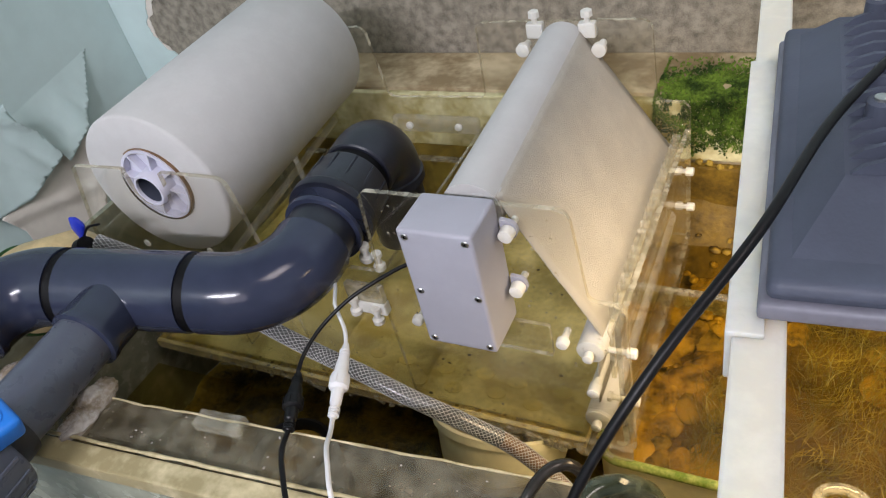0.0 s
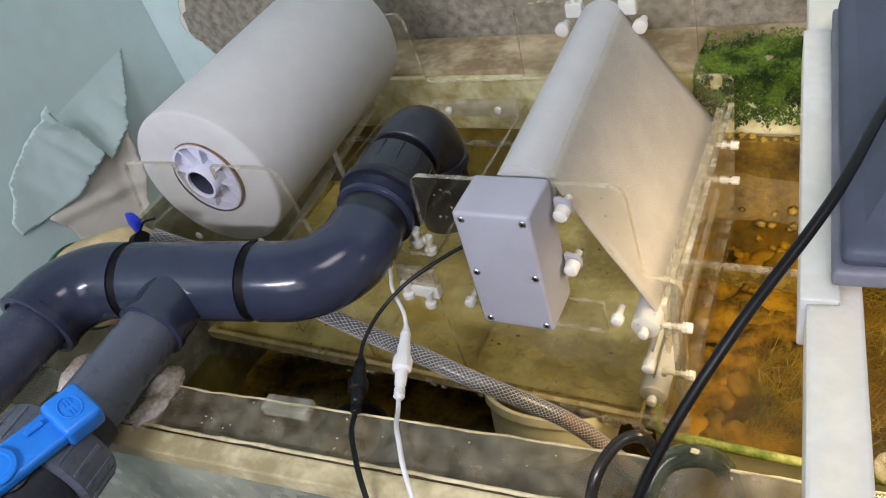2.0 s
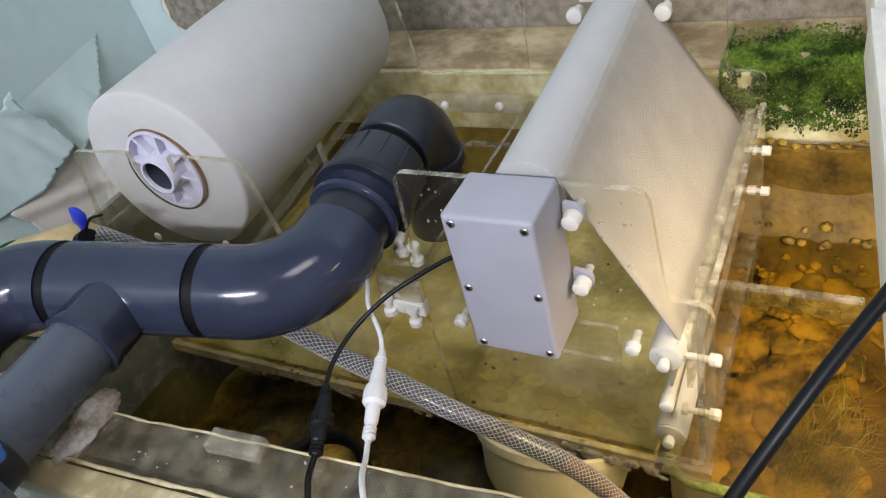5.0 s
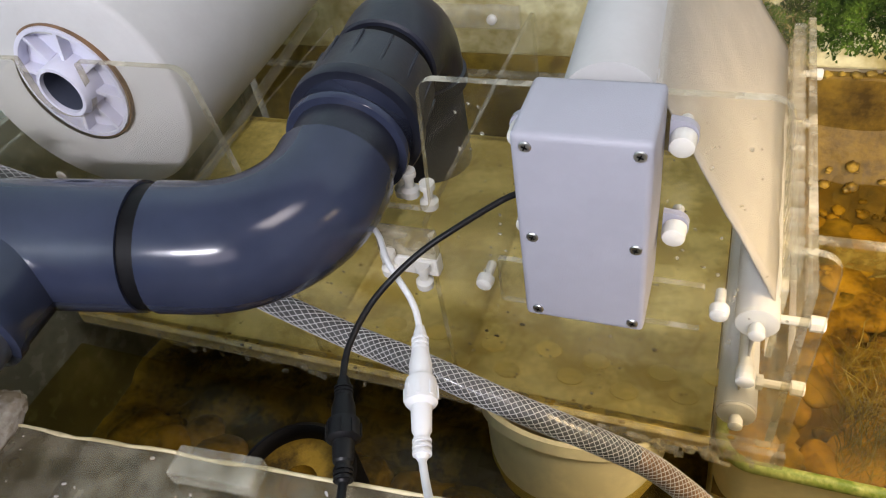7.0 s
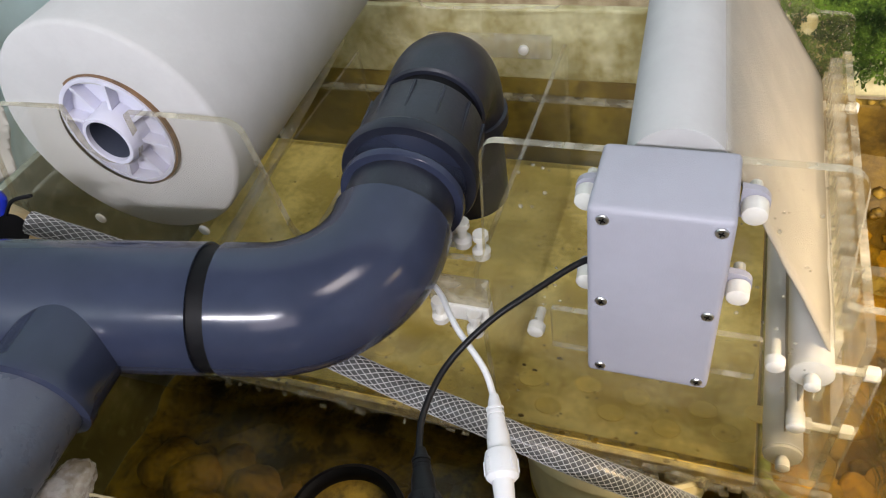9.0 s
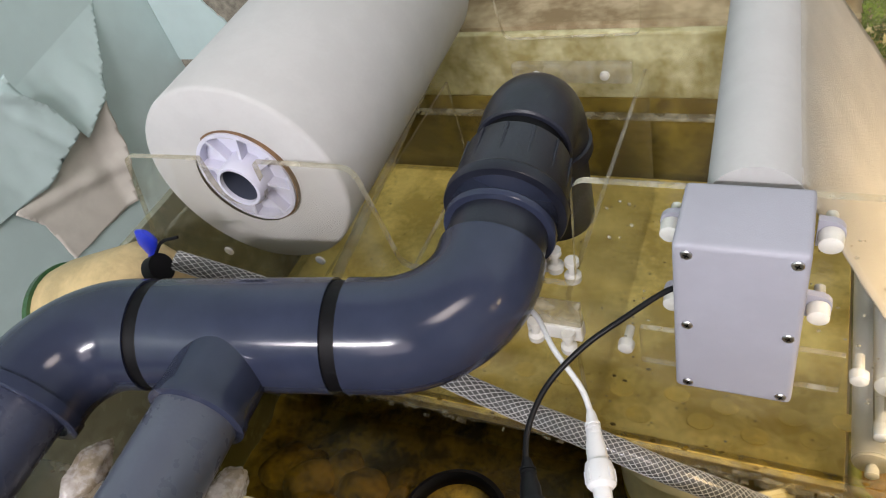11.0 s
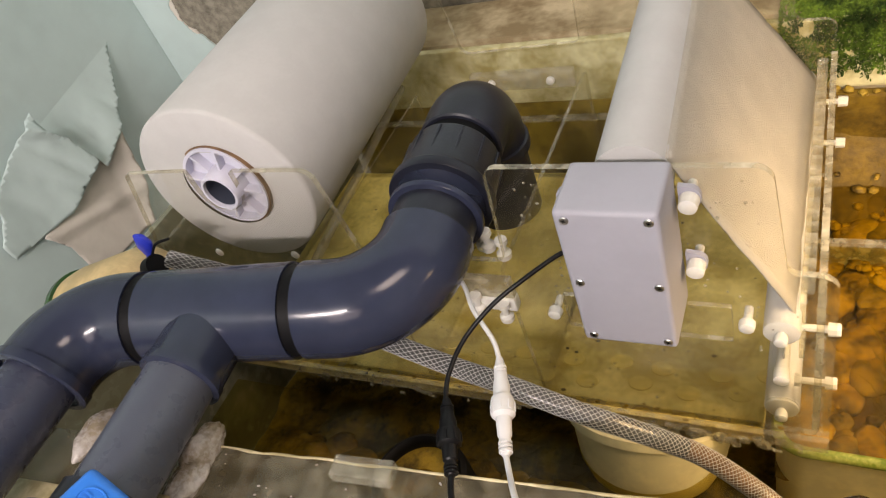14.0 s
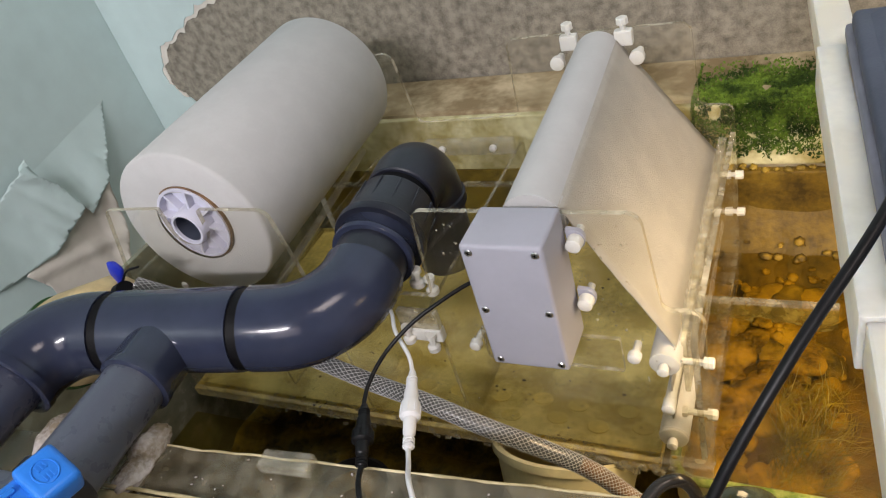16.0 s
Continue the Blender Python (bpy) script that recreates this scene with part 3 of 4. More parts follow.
for x, z, d in ((-0.006, 0.228, -1), (0.057, 0.230, 1), (0.057, 0.174, 1), (-0.006, 0.170, -1)):
    bm = bmesh.new()
    out = rounded([(0, -0.009, 0), (0.013 * d, -0.0075, 0.0074), (0.013 * d, 0.0075, 0.0074), (0, 0.009, 0)])
    if d < 0:
        out = out[::-1]
    lug = part("lug", plate(out, (x, -0.002, z), (1, 0, 0), (0, 0, 1), 0.004), ABS, control_box)
    xb = x + 0.0065 * d
    part("bolt", turned((xb, -0.0155, z), (xb, 0.1, z), [(0, 0.0040), (0.001, 0.0056), (0.007, 0.0060), (0.009, 0.0060), (0.0095, 0.003), (0.024, 0.003)], 24), NYLON, lug, "white nylon bolt", True)

# ---- acrylic filter small parts ----
for y, z in ((0.013, 0.095), (0.012, 0.034), (0.267, 0.100), (0.272, 0.050)):
    part("bolt", turned((0.120, y, z), (0.2, y, z), [(0, 0.0026), (0.020, 0.0026), (0.020, 0.0048), (0.027, 0.0047), (0.028, 0.0038)], 8), NYLON, acrylic_filter, "white nylon bolt")
    part("nut", turned((0.120, y, z), (0.2, y, z), [(0, 0.0038), (0, 0.0050), (0.004, 0.0050), (0.004, 0.0038)], 6), NYLON, acrylic_filter, "white nylon nut")
for k in range(22):
    y = 0.028 + 0.0122 * k
    part("comb_tooth", boxm((0.1225, y, 0.112), (0.1310, y + 0.005, 0.131), 0.0006, 1), [CLEAR_BLOCK], acrylic_filter)
comb = rounded([(0.02, 0.05, 0), (0.30, 0.05, 0), (0.30, 0.112, 0.002), (0.02, 0.112, 0.002)])
part("comb_plate", plate(comb, (0.1222, 0, 0), (0, 1, 0), (0, 0, 1), 0.004), [ACRYLIC, EDGE], acrylic_filter)
tab = rounded([(-0.036, 0.094, 0.002), (0.082, 0.094, 0.002), (0.082, 0.130, 0.002), (-0.036, 0.130, 0.002)])
part("cover_tab", plate(tab, (0, -0.0005, 0), (1, 0, 0), (0, 0, 1), 0.004), [ACRYLIC, EDGE], acrylic_filter)
for x, z in ((-0.366, 0.150), (-0.275, 0.153)):
    part("bolt", turned((x, -0.0025, z), (x, 0.1, z), [(0, 0.0028), (0.0006, 0.0040), (0.0018, 0.0042), (0.0024, 0.003)], 20), NYLON, acrylic_filter, "white nylon bolt", True)
for x, z in ((-0.046, 0.107), (0.091, 0.111)):
    part("bolt", turned((x, -0.007, z), (x, 0.1, z), [(0, 0.0035), (0.001, 0.0050), (0.004, 0.0055), (0.007, 0.0055), (0.0075, 0.003), (0.02, 0.003)], 20), NYLON, acrylic_filter, "white nylon bolt", True)
# clamp at the inlet chamber
part("clamp_block", boxm((-0.112, -0.010, 0.112), (-0.073, -0.0005, 0.126), 0.002), NYLON, acrylic_filter, "frosted clamp block")
part("clamp_plate", boxm((-0.112, -0.009, 0.1265), (-0.073, -0.002, 0.146), 0.001), [EDGE], acrylic_filter)
for x, y, z in ((-0.083, -0.012, 0.104), (-0.105, -0.012, 0.112), (-0.092, 0.012, 0.158), (-0.101, 0.020, 0.151), (-0.081, 0.012, 0.150)):
    part("bolt", turned((x, y, z), (x + 0.001, y, z + 0.02), [(0, 0.004), (0.001, 0.0055), (0.006, 0.0058), (0.008, 0.003), (0.016, 0.003), (0.016, 0.005), (0.020, 0.0048)], 12), NYLON, acrylic_filter, "white nylon bolt", True)
for x in (-0.188, -0.122):
    part("bolt", turned((x, 0.279, 0.133), (x, 0.2, 0.133), [(0, 0.0045), (0.003, 0.0045), (0.004, 0.003)], 16), NYLON, acrylic_filter, "white nylon bolt", True)
# rear bearing clamps
for x, d in ((-0.018, -1), (0.038, 1)):
    part("bearing_clamp", boxm((x - 0.009, 0.294, 0.236), (x + 0.009, 0.304, 0.252), 0.002), NYLON, acrylic_filter, "white nylon clamp")
    part("bolt", turned((x, 0.299, 0.246), (x, 0.299, 0.4), [(0, 0.003), (0.012, 0.003), (0.012, 0.0062), (0.018, 0.0058), (0.019, 0.004)], 8), NYLON, acrylic_filter, "white nylon bolt")
    part("bolt", turned((x + 0.013 * d, 0.286, 0.226), (x + 0.013 * d, 0.4, 0.226), [(0, 0.005), (0.001, 0.0075), (0.007, 0.0075), (0.008, 0.004), (0.02, 0.004)], 20), NYLON, acrylic_filter, "white nylon bolt", True)
# rod and lip below the large roll
part("guide_rod", swept([(-0.274, 0.006, 0.128), (-0.308, 0.290, 0.128)], 0.0045, 20), CLEAR_BLOCK, acrylic_filter, "pale guide rod under the roll", True)
part("rest_plate", plate(rounded([(0.006, 0.0, 0), (0.30, 0.0, 0), (0.30, 0.11, 0), (0.006, 0.11, 0)]), (-0.30, 0, 0), (0, 1, 0), (0, 0, 1), 0.003), [ACRYLIC, EDGE_THIN], acrylic_filter)
rng = random.Random(21)
for k in range(16):
    x = -0.22 + 0.0215 * k + rng.uniform(-0.003, 0.003)
    part("media_disc", placed(turned((0, 0, 0), (0, 0, 1), [(0, 0.0095), (0.0006, 0.0095), (0.0010, 0.0085)], 20), Matrix.Translation((x, 0.026 + rng.uniform(-0.004, 0.004) + 0.02 * (k % 2), FB)) @ Matrix.Diagonal((1.1, 0.8, 1, 1))), CREAM_DARK, acrylic_filter)
bm = bmesh.new()
for k in range(110):
    x, y = rng.uniform(-0.40, 0.115), rng.uniform(0.006, 0.29)
    if k < 40:
        x, y = rng.uniform(-0.30, 0.125), rng.gauss(-0.002, 0.005)
    r = rng.uniform(0.0005, 0.0018)
    bmesh.ops.create_icosphere(bm, subdivisions=1, radius=r, matrix=Matrix.Translation((x, y, FB + 0.0004 + (0.008 * rng.random() if k < 40 else 0.0))) @ Matrix.Diagonal((rng.uniform(0.8, 2), 1, 0.5, 1)))
specks = part("sediment_specks", bm, ROCK_DARK, acrylic_filter, "dark specks of sediment")
tagged(specks, kind="stuff")
# lower front lip of the box
part("front_lip", boxm((FX0 + 0.01, -0.012, FB - 0.004), (FX1, -0.0065, FB + 0.010), 0.001), [CLEAR_BLOCK], acrylic_filter, "cloudy glued front lip")
# broken crumbs of clear glue along the lip
rng = random.Random(31)
bm = bmesh.new()
for k in range(150):
    x = rng.choice((rng.uniform(FX0 + 0.02, FX1 - 0.01), rng.uniform(-0.05, 0.11)))
    w, h = rng.uniform(0.002, 0.009), rng.uniform(0.0015, 0.005)
    y0, z0 = rng.uniform(-0.016, -0.0125), FB + rng.uniform(-0.006, 0.008)
    add_box(bm, (x, y0 - rng.uniform(0.0, 0.003), z0), (x + w, y0, z0 + h), rot=Matrix.Rotation(rng.uniform(-0.3, 0.3), 3, "Y"))
tagged(part("glue_residue", bm, CLEAR_BLOCK, acrylic_filter, "cloudy crumbs of old glue"), kind="stuff")
# water drops on the clear plates
rng = random.Random(5)
bm = bmesh.new()
for k in range(210):
    x, z = rng.choice([(rng.uniform(-0.06, 0.10), rng.uniform(0.1, 0.24)), (rng.uniform(-0.2, 0.13), rng.uniform(0.0, 0.15))])
    r = rng.uniform(0.0004, 0.0015)
    bmesh.ops.create_icosphere(bm, subdivisions=1, radius=r, matrix=Matrix.Translation((x, -0.0002, z)) @ Matrix.Diagonal((1, 0.4, rng.uniform(0.8, 1.4), 1)))
drops = part("water_drops", bm, [CLEAR_BLOCK], None, "", True, 80)
tagged(drops, "small water drops on the clear acrylic plates", "drops", kind="stuff")

# ---- pipe details ----
part("elbow_lip", turned(CL + D3 * 0.046, CL + D3, [(0, RF - 0.001), (0.001, 0.0357), (0.008, 0.0357), (0.009, 0.0345), (0.009, 0.0300), (0.004, 0.0290), (0.004, 0.0260)], 48), PVC, pipework, "", True)
N = 13
nutax = frames_along([CR + D2 * 0.1, CR + D2 * 0.12])[0]
for k in range(N):
    w = 2 * math.pi * k / N
    out = nutax[2] * math.cos(w) + nutax[3] * math.sin(w)
    m = Matrix((D2.cross(out), D2, out)).transposed().to_4x4()
    m.translation = CR + D2 * 0.127 + out * 0.0380
    part("rib", placed(boxm((-0.0010, -0.016, -0.0012), (0.0010, 0.016, 0.0007), 0.0004, 1), m), PVC_DARK, pipework)
# raised marks on the tee crown
part("cap_mark", turned(TB + Vector((0.0, 0.004, RF - 0.0042)), TB + Vector((0.0, 0.014, 1)), [(-0.003, 0.010), (0.0004, 0.010), (0.0007, 0.009), (0.0001, 0.008), (0.0001, 0.001)], 36), PVC_DARK, pipework, "moulded round mark", True)

# valve on the branch
ball_valve = thing("ball_valve", "grey pvc ball valve with a bright blue handle", "valve")
V0 = TB + D4 * 0.142
part("socket", turned(V0, V0 + D4, [(0, 0.0245), (0, 0.0280), (0.018, 0.0290), (0.020, 0.028)], 44), PVC_DARK, ball_valve, "", True)
nut = part("union_nut", turned(V0 + D4 * 0.020, V0 + D4, [(0, 0.033), (0, 0.0405), (0.002, 0.042), (0.030, 0.042), (0.033, 0.038), (0.033, 0.03)], 44), PVC_PIPE, ball_valve, "ribbed union nut", True)
vax = frames_along([V0, V0 + D4 * 0.02])[0]
for k in range(18):
    w = 2 * math.pi * k / 18
    out = vax[2] * math.cos(w) + vax[3] * math.sin(w)
    m = Matrix((D4.cross(out), D4, out)).transposed().to_4x4()
    m.translation = V0 + D4 * 0.036 + out * 0.0418
    part("rib", placed(boxm((-0.0015, -0.013, -0.001), (0.0015, 0.013, 0.0012), 0.0005, 1), m), PVC_PIPE, nut)
part("body", turned(V0 + D4 * 0.053, V0 + D4, [(0, 0.03), (0, 0.036), (0.012, 0.037), (0.06, 0.037), (0.075, 0.034)], 44), PVC_DARK, ball_valve, "", True)
VS = Matrix.Translation(V0 + D4 * 0.065) @ Matrix.Rotation(radians(27), 4, "Y")
part("stem", placed(turned((0, 0, 0.03), (0, 0, 1), [(0, 0.014), (0.008, 0.014), (0.009, 0.012)], 32), VS), PVC_DARK, ball_valve, "", True)
HM = VS @ Matrix.Translation((0, 0, 0.040)) @ Matrix.Rotation(math.atan2(-D4.x, -D4.y) + radians(-8), 4, "Z") @ Matrix.Diagonal((0.78, 0.80, 0.80, 1))
handle = part("handle", placed(boxm((-0.017, -0.030, 0), (0.017, 0.050, 0.013), 0.004, 3), HM), BLUE, ball_valve, "bright blue plastic handle", True)
part("grip", placed(boxm((-0.020, 0.046, -0.006), (0.020, 0.080, 0.020), 0.006, 3), HM), BLUE, handle, "", True)
part("boss", placed(turned((0, -0.004, 0.012), (0, -0.004, 1), [(0, 0.0165), (0.004, 0.0165), (0.005, 0.0155), (0.005, 0.012), (0.0035, 0.011), (0.0035, 0.001)], 40), HM), BLUE, handle, "", True)
part("notch_rib", placed(boxm((-0.010, 0.026, 0.013), (-0.005, 0.042, 0.0165), 0.001, 1), HM), BLUE, handle)
bm = bmesh.new()
sweep(bm, [HM @ Vector((0.011 * math.cos(w) * (1.0), 0.063 + 0.009 * math.sin(w), 0.0202)) for w in [2 * math.pi * k / 28 for k in range(29)]], 0.0006, 6, False)
part("embossed_oval", bm, BLUE, handle)
for x in (-0.005, 0.005):
    for y in (-0.003, 0.0, 0.003):
        part("embossed_bar", placed(boxm((x - 0.0032, 0.063 + y - 0.0006, 0.0198), (x + 0.0032, 0.063 + y + 0.0006, 0.0207)), HM), BLUE, handle)

# ---- hose with braid ----
braided_hose = thing("braided_hose", "clear braided hose, stained brown at the low end", "hose")
hp = spline([(-0.340, -0.062, 0.207), (-0.27, -0.052, 0.172), (-0.19, -0.062, 0.142), (-0.108, -0.078, 0.133), (-0.054, -0.087, 0.129), (-0.006, -0.090, 0.113), (0.036, -0.083, 0.085), (0.068, -0.076, 0.057), (0.098, -0.078, 0.030), (0.125, -0.090, 0.018)], 14)
HR = 0.0070
cut = int(len(hp) * 0.74)
part("tube", swept(hp[:cut + 1], HR, 20), HOSE, braided_hose, "", True)
part("stained_end", swept(hp[cut:], HR, 20), HOSE_BROWN, braided_hose, "brown stained end", True)
fr = frames_along(hp)
bm = bmesh.new()
for sgn in (1, -1):
    for k in range(12):
        pts = []
        for i in range((len(fr) - 1) * 3 + 1):
            f0 = fr[min(i // 3, len(fr) - 1)]
            f1 = fr[min(i // 3 + 1, len(fr) - 1)]
            q = (i % 3) / 3
            p = f0[0].lerp(f1[0], q)
            w = sgn * i * 0.150 + 2 * math.pi * k / 12
            pts.append(p + f0[2] * (math.cos(w) * (HR + 0.0001)) + f0[3] * (math.sin(w) * (HR + 0.0001)))
        sweep(bm, pts, 0.00022, 4, False)
tagged(part("braid", bm, BRAID, braided_hose, "white thread braid"), kind="stuff")

# hose clamp with its blue lever and the cream fitting beside the wall
cream_fitting = thing("cream_fitting", "cream plastic pipe end with a dark green rim", "fitting")
part("body", turned((-0.47, -0.085, 0.138), (-0.36, -0.052, 0.166), [(0, 0.03), (0, 0.047), (0.02, 0.049), (0.085, 0.045), (0.105, 0.030), (0.115, 0.012)], 40), TAN, cream_fitting, "", True)
part("rim", turned((-0.474, -0.086, 0.137), (-0.36, -0.052, 0.166), [(0, 0.040), (0, 0.0495), (0.006, 0.0500), (0.007, 0.046)], 40), GREEN_GLASS, cream_fitting, "dark green rim", True)
hose_clamp = thing("hose_clamp", "dark hose clamp with a blue thumb lever", "clamp")
part("band", turned((-0.365, -0.066, 0.196), (-0.340, -0.062, 0.207), [(0, 0.0085), (0, 0.0105), (0.010, 0.0105), (0.010, 0.0085)], 24), RUBBER, hose_clamp, "", True)
part("lever", placed(swept([(0, 0, 0), (0.001, 0, 0.006), (-0.001, 0, 0.014), (-0.001, 0, 0.022), (0, 0, 0.025)], [0.003, 0.003, 0.006, 0.0065, 0.003], 16), Matrix.Translation((-0.372, -0.058, 0.197)) @ Matrix.Rotation(radians(26), 4, "Y") @ Matrix.Diagonal((1.35, 0.6, 1.35, 1))), BLUE_DARK, hose_clamp, "blue plastic lever", True)
part("tail", swept(spline([(-0.362, -0.060, 0.206), (-0.352, -0.056, 0.217), (-0.338, -0.052, 0.220)], 6), 0.0012, 8), RUBBER, hose_clamp)

# ---- cables with their plugs ----
def plug(owner, a, b, k, material, label):
    a, b = Vector(a), Vector(b)
    L = (b - a).length
    prof = [(0, 0.0022), (L * 0.05, 0.003), (L * 0.22, 0.0042), (L * 0.30, 0.0052), (L * 0.42, 0.0054), (L * 0.43, 0.0068), (L * 0.47, 0.0074), (L * 0.60, 0.0074), (L * 0.62, 0.0062), (L * 0.63, 0.0048), (L * 0.80, 0.0044), (L * 0.82, 0.0036), (L * 0.97, 0.0030), (L, 0.0018)]
    ob = part("plug", turned(a, b, [(d, r * k) for d, r in prof], 24), material, owner, label, True, 30)
    u = (b - a).normalized()
    for q in (0.10, 0.14, 0.18, 0.86, 0.90, 0.94):
        part("relief_ring", turned(a + u * L * q, b + u, [(0, 0.002 * k), (0, 0.0042 * k), (0.0012, 0.0042 * k), (0.0012, 0.002 * k)], 16), material, ob)
    for q in range(8):
        w = 2 * math.pi * q / 8
        fa = frames_along([a, b])[0]
        out = fa[2] * math.cos(w) + fa[3] * math.sin(w)
        m = Matrix((u.cross(out), u, out)).transposed().to_4x4()
        m.translation = a + u * (L * 0.535) + out * 0.0074 * k
        part("grip_rib", placed(boxm((-0.0007, -0.003, -0.0005), (0.0007, 0.003, 0.0005)), m), material, ob)


black_cable = thing("black_cable", "thin black cable with a round plug, from the control box", "cable")
part("lead", swept(spline([(0.0, -0.038, 0.216), (-0.010, -0.044, 0.216), (-0.028, -0.062, 0.212), (-0.046, -0.078, 0.204), (-0.062, -0.098, 0.192), (-0.067, -0.120, 0.184), (-0.064, -0.137, 0.180)], 10), 0.0016, 12), CABLE, black_cable, "", True)
plug(black_cable, (-0.064, -0.135, 0.180), (-0.044, -0.181, 0.176), 1.0, CABLE, "black round plug")
part("lead", swept(spline([(-0.045, -0.179, 0.176), (-0.040, -0.190, 0.179), (-0.033, -0.200, 0.184), (-0.022, -0.214, 0.186), (-0.004, -0.235, 0.182), (0.02, -0.262, 0.150), (0.03, -0.27, 0.05)], 10), 0.0019, 12), CABLE, black_cable, "", True)
white_cable = thing("white_cable", "thin white cable with a round white plug", "cable")
part("lead", swept(spline([(-0.118, -0.020, 0.158), (-0.098, -0.032, 0.172), (-0.083, -0.048, 0.182), (-0.066, -0.072, 0.189), (-0.046, -0.092, 0.187), (-0.037, -0.106, 0.185)], 10), 0.0016, 12), WHITE_PLASTIC, white_cable, "", True)
plug(white_cable, (-0.038, -0.104, 0.185), (-0.015, -0.165, 0.180), 0.96, WHITE_PLASTIC, "round white plug")
part("lead", swept(spline([(-0.016, -0.163, 0.180), (-0.008, -0.177, 0.184), (0.002, -0.192, 0.194), (0.012, -0.205, 0.198), (0.026, -0.225, 0.192), (0.045, -0.250, 0.15), (0.05, -0.26, 0.05)], 10), 0.0017, 12), WHITE_PLASTIC, white_cable, "", True)
lamp_cable = thing("lamp_cable", "thick black rubber cable from the floodlight", "cable")
part("lead", swept(spline([(0.345, 0.10, 0.352), (0.305, 0.06, 0.352), (0.266, -0.018, 0.344), (0.240, -0.107, 0.335), (0.206, -0.167, 0.302), (0.177, -0.207, 0.250), (0.160, -0.236, 0.190), (0.150, -0.26, 0.10), (0.150, -0.27, 0.0)], 12), 0.0027, 16), CABLE, lamp_cable, "", True)

# ---- front tank wall details ----
clip = part("rim_clip", placed(boxm((-0.020, -0.007, -0.004), (0.020, 0.007, 0.005), 0.0015), Matrix.Translation((-0.099, -0.189, 0.176)) @ RROT), [CLEAR_BLOCK])
tagged(clip, "clear acrylic clip on the tank rim", "clip")
part("silicone_bead", placed(swept([(x, 0.0015 * noise.noise((x * 40, 0, 0)), 0.0) for x in [-0.02 + 0.01 * k for k in range(60)]], [0.0009 + 0.0006 * noise.noise((k * 0.9, 2, 0)) for k in range(60)], 10), rim_at), WOODTRIM, tank_wall, "", True)
part("silicone_bead", placed(swept([(x, -0.040 + 0.001 * noise.noise((x * 40, 5, 0)), 0.004) for x in [-0.1 + 0.012 * k for k in range(70)]], [0.0014 + 0.0008 * noise.noise((k * 0.9, 7, 0)) for k in range(70)], 10), rim_at), WOODTRIM, tank_wall, "", True)


def silicone_smear(x, y, z, size, seed):
    """A smooth, uneven heap of sealant."""
    bm = bmesh.new()
    bmesh.ops.create_icosphere(bm, subdivisions=4, radius=1)
    for v in bm.verts:
        n = v.co * (1 + 0.30 * noise.noise(v.co * 1.4 + Vector((seed, 0, 0))) + 0.10 * noise.noise(v.co * 4 + Vector((seed, 3, 0))))
        v.co = Vector((x + n.x * size[0], y + n.y * size[1], z + n.z * size[2]))
    return part("silicone_lump", bm, SILICONE, tank_wall, "whitish lump of aged silicone beside the pipe", True, 80)


for k, (x, y, z, sx, sy, sz) in enumerate(((-0.221, -0.198, 0.178, 0.012, 0.019, 0.015), (-0.222, -0.218, 0.174, 0.014, 0.022, 0.010), (-0.290, -0.202, 0.176, 0.014, 0.022, 0.014),
                                           (-0.300, -0.226, 0.174, 0.018, 0.024, 0.010), (-0.318, -0.206, 0.180, 0.012, 0.024, 0.014), (-0.392, -0.215, 0.176, 0.012, 0.030, 0.012))):
    silicone_smear(x, y, z - 0.002, (sx * 0.88, sy * 0.9, sz * 0.72), 3.7 * k)

rng = random.Random(77)
bm = bmesh.new()
for k in range(45):
    r = rng.uniform(0.0003, 0.0008) * (2.2 if k % 17 == 0 else 1)
    m = rim_at @ Matrix.Translation((rng.uniform(0.0, 0.52), rng.uniform(-0.039, -0.003), 0.0003)) @ Matrix.Rotation(rng.uniform(0, 3), 4, "Z") @ Matrix.Diagonal((r * rng.uniform(0.7, 2.4), r, 0.0004, 1))
    bmesh.ops.create_icosphere(bm, subdivisions=1, radius=1, matrix=m)
tagged(part("limescale", bm, SILICONE, tank_wall, "pale flecks of limescale on the brace strip"), kind="stuff")

# loops of hose over the rim
cable_loop = thing("cable_loop", "dark bent cable loop hanging over the tank rim", "cable")
part("loop", swept(spline([(0.132, -0.215, 0.120), (0.133, -0.197, 0.180), (0.142, -0.174, 0.197), (0.155, -0.162, 0.194), (0.163, -0.158, 0.165), (0.168, -0.150, 0.09)], 10), 0.0036, 16), LOOP, cable_loop, "", True)
green_hose = thing("green_hose", "greenish clear bent hose on the tank rim", "hose")
part("loop", swept(spline([(0.168, -0.230, 0.150), (0.164, -0.205, 0.186), (0.170, -0.180, 0.198), (0.186, -0.165, 0.192), (0.198, -0.152, 0.165), (0.205, -0.140, 0.10)], 10), 0.0066, 20), HOSE_GREEN, green_hose, "", True)

# ---- right compartment ----
tray = thing("tray", "plastic tray with green algae on its edge", "tray")
TRAY = [(0.106, 0.352, 0)] + [tuple(p) for p in arc_corner((0.106, 0.352, 0), (0.106, -0.003, 0), (0.62, -0.003, 0), 0.022)] + [(0.62, -0.003, 0)]
bm = bmesh.new()
rows = [[bm.verts.new((x + dx, y - dx, z)) for x, y, _ in TRAY] for dx, z in ((0, -0.15), (0, -0.042), (0.003, -0.042), (0.003, -0.15))]
for r0, r1 in zip(rows, rows[1:]):
    for k in range(len(TRAY) - 1):
        bm.faces.new((r0[k], r0[k + 1], r1[k + 1], r1[k]))
part("wall", bm, CREAM, tray, "", True)
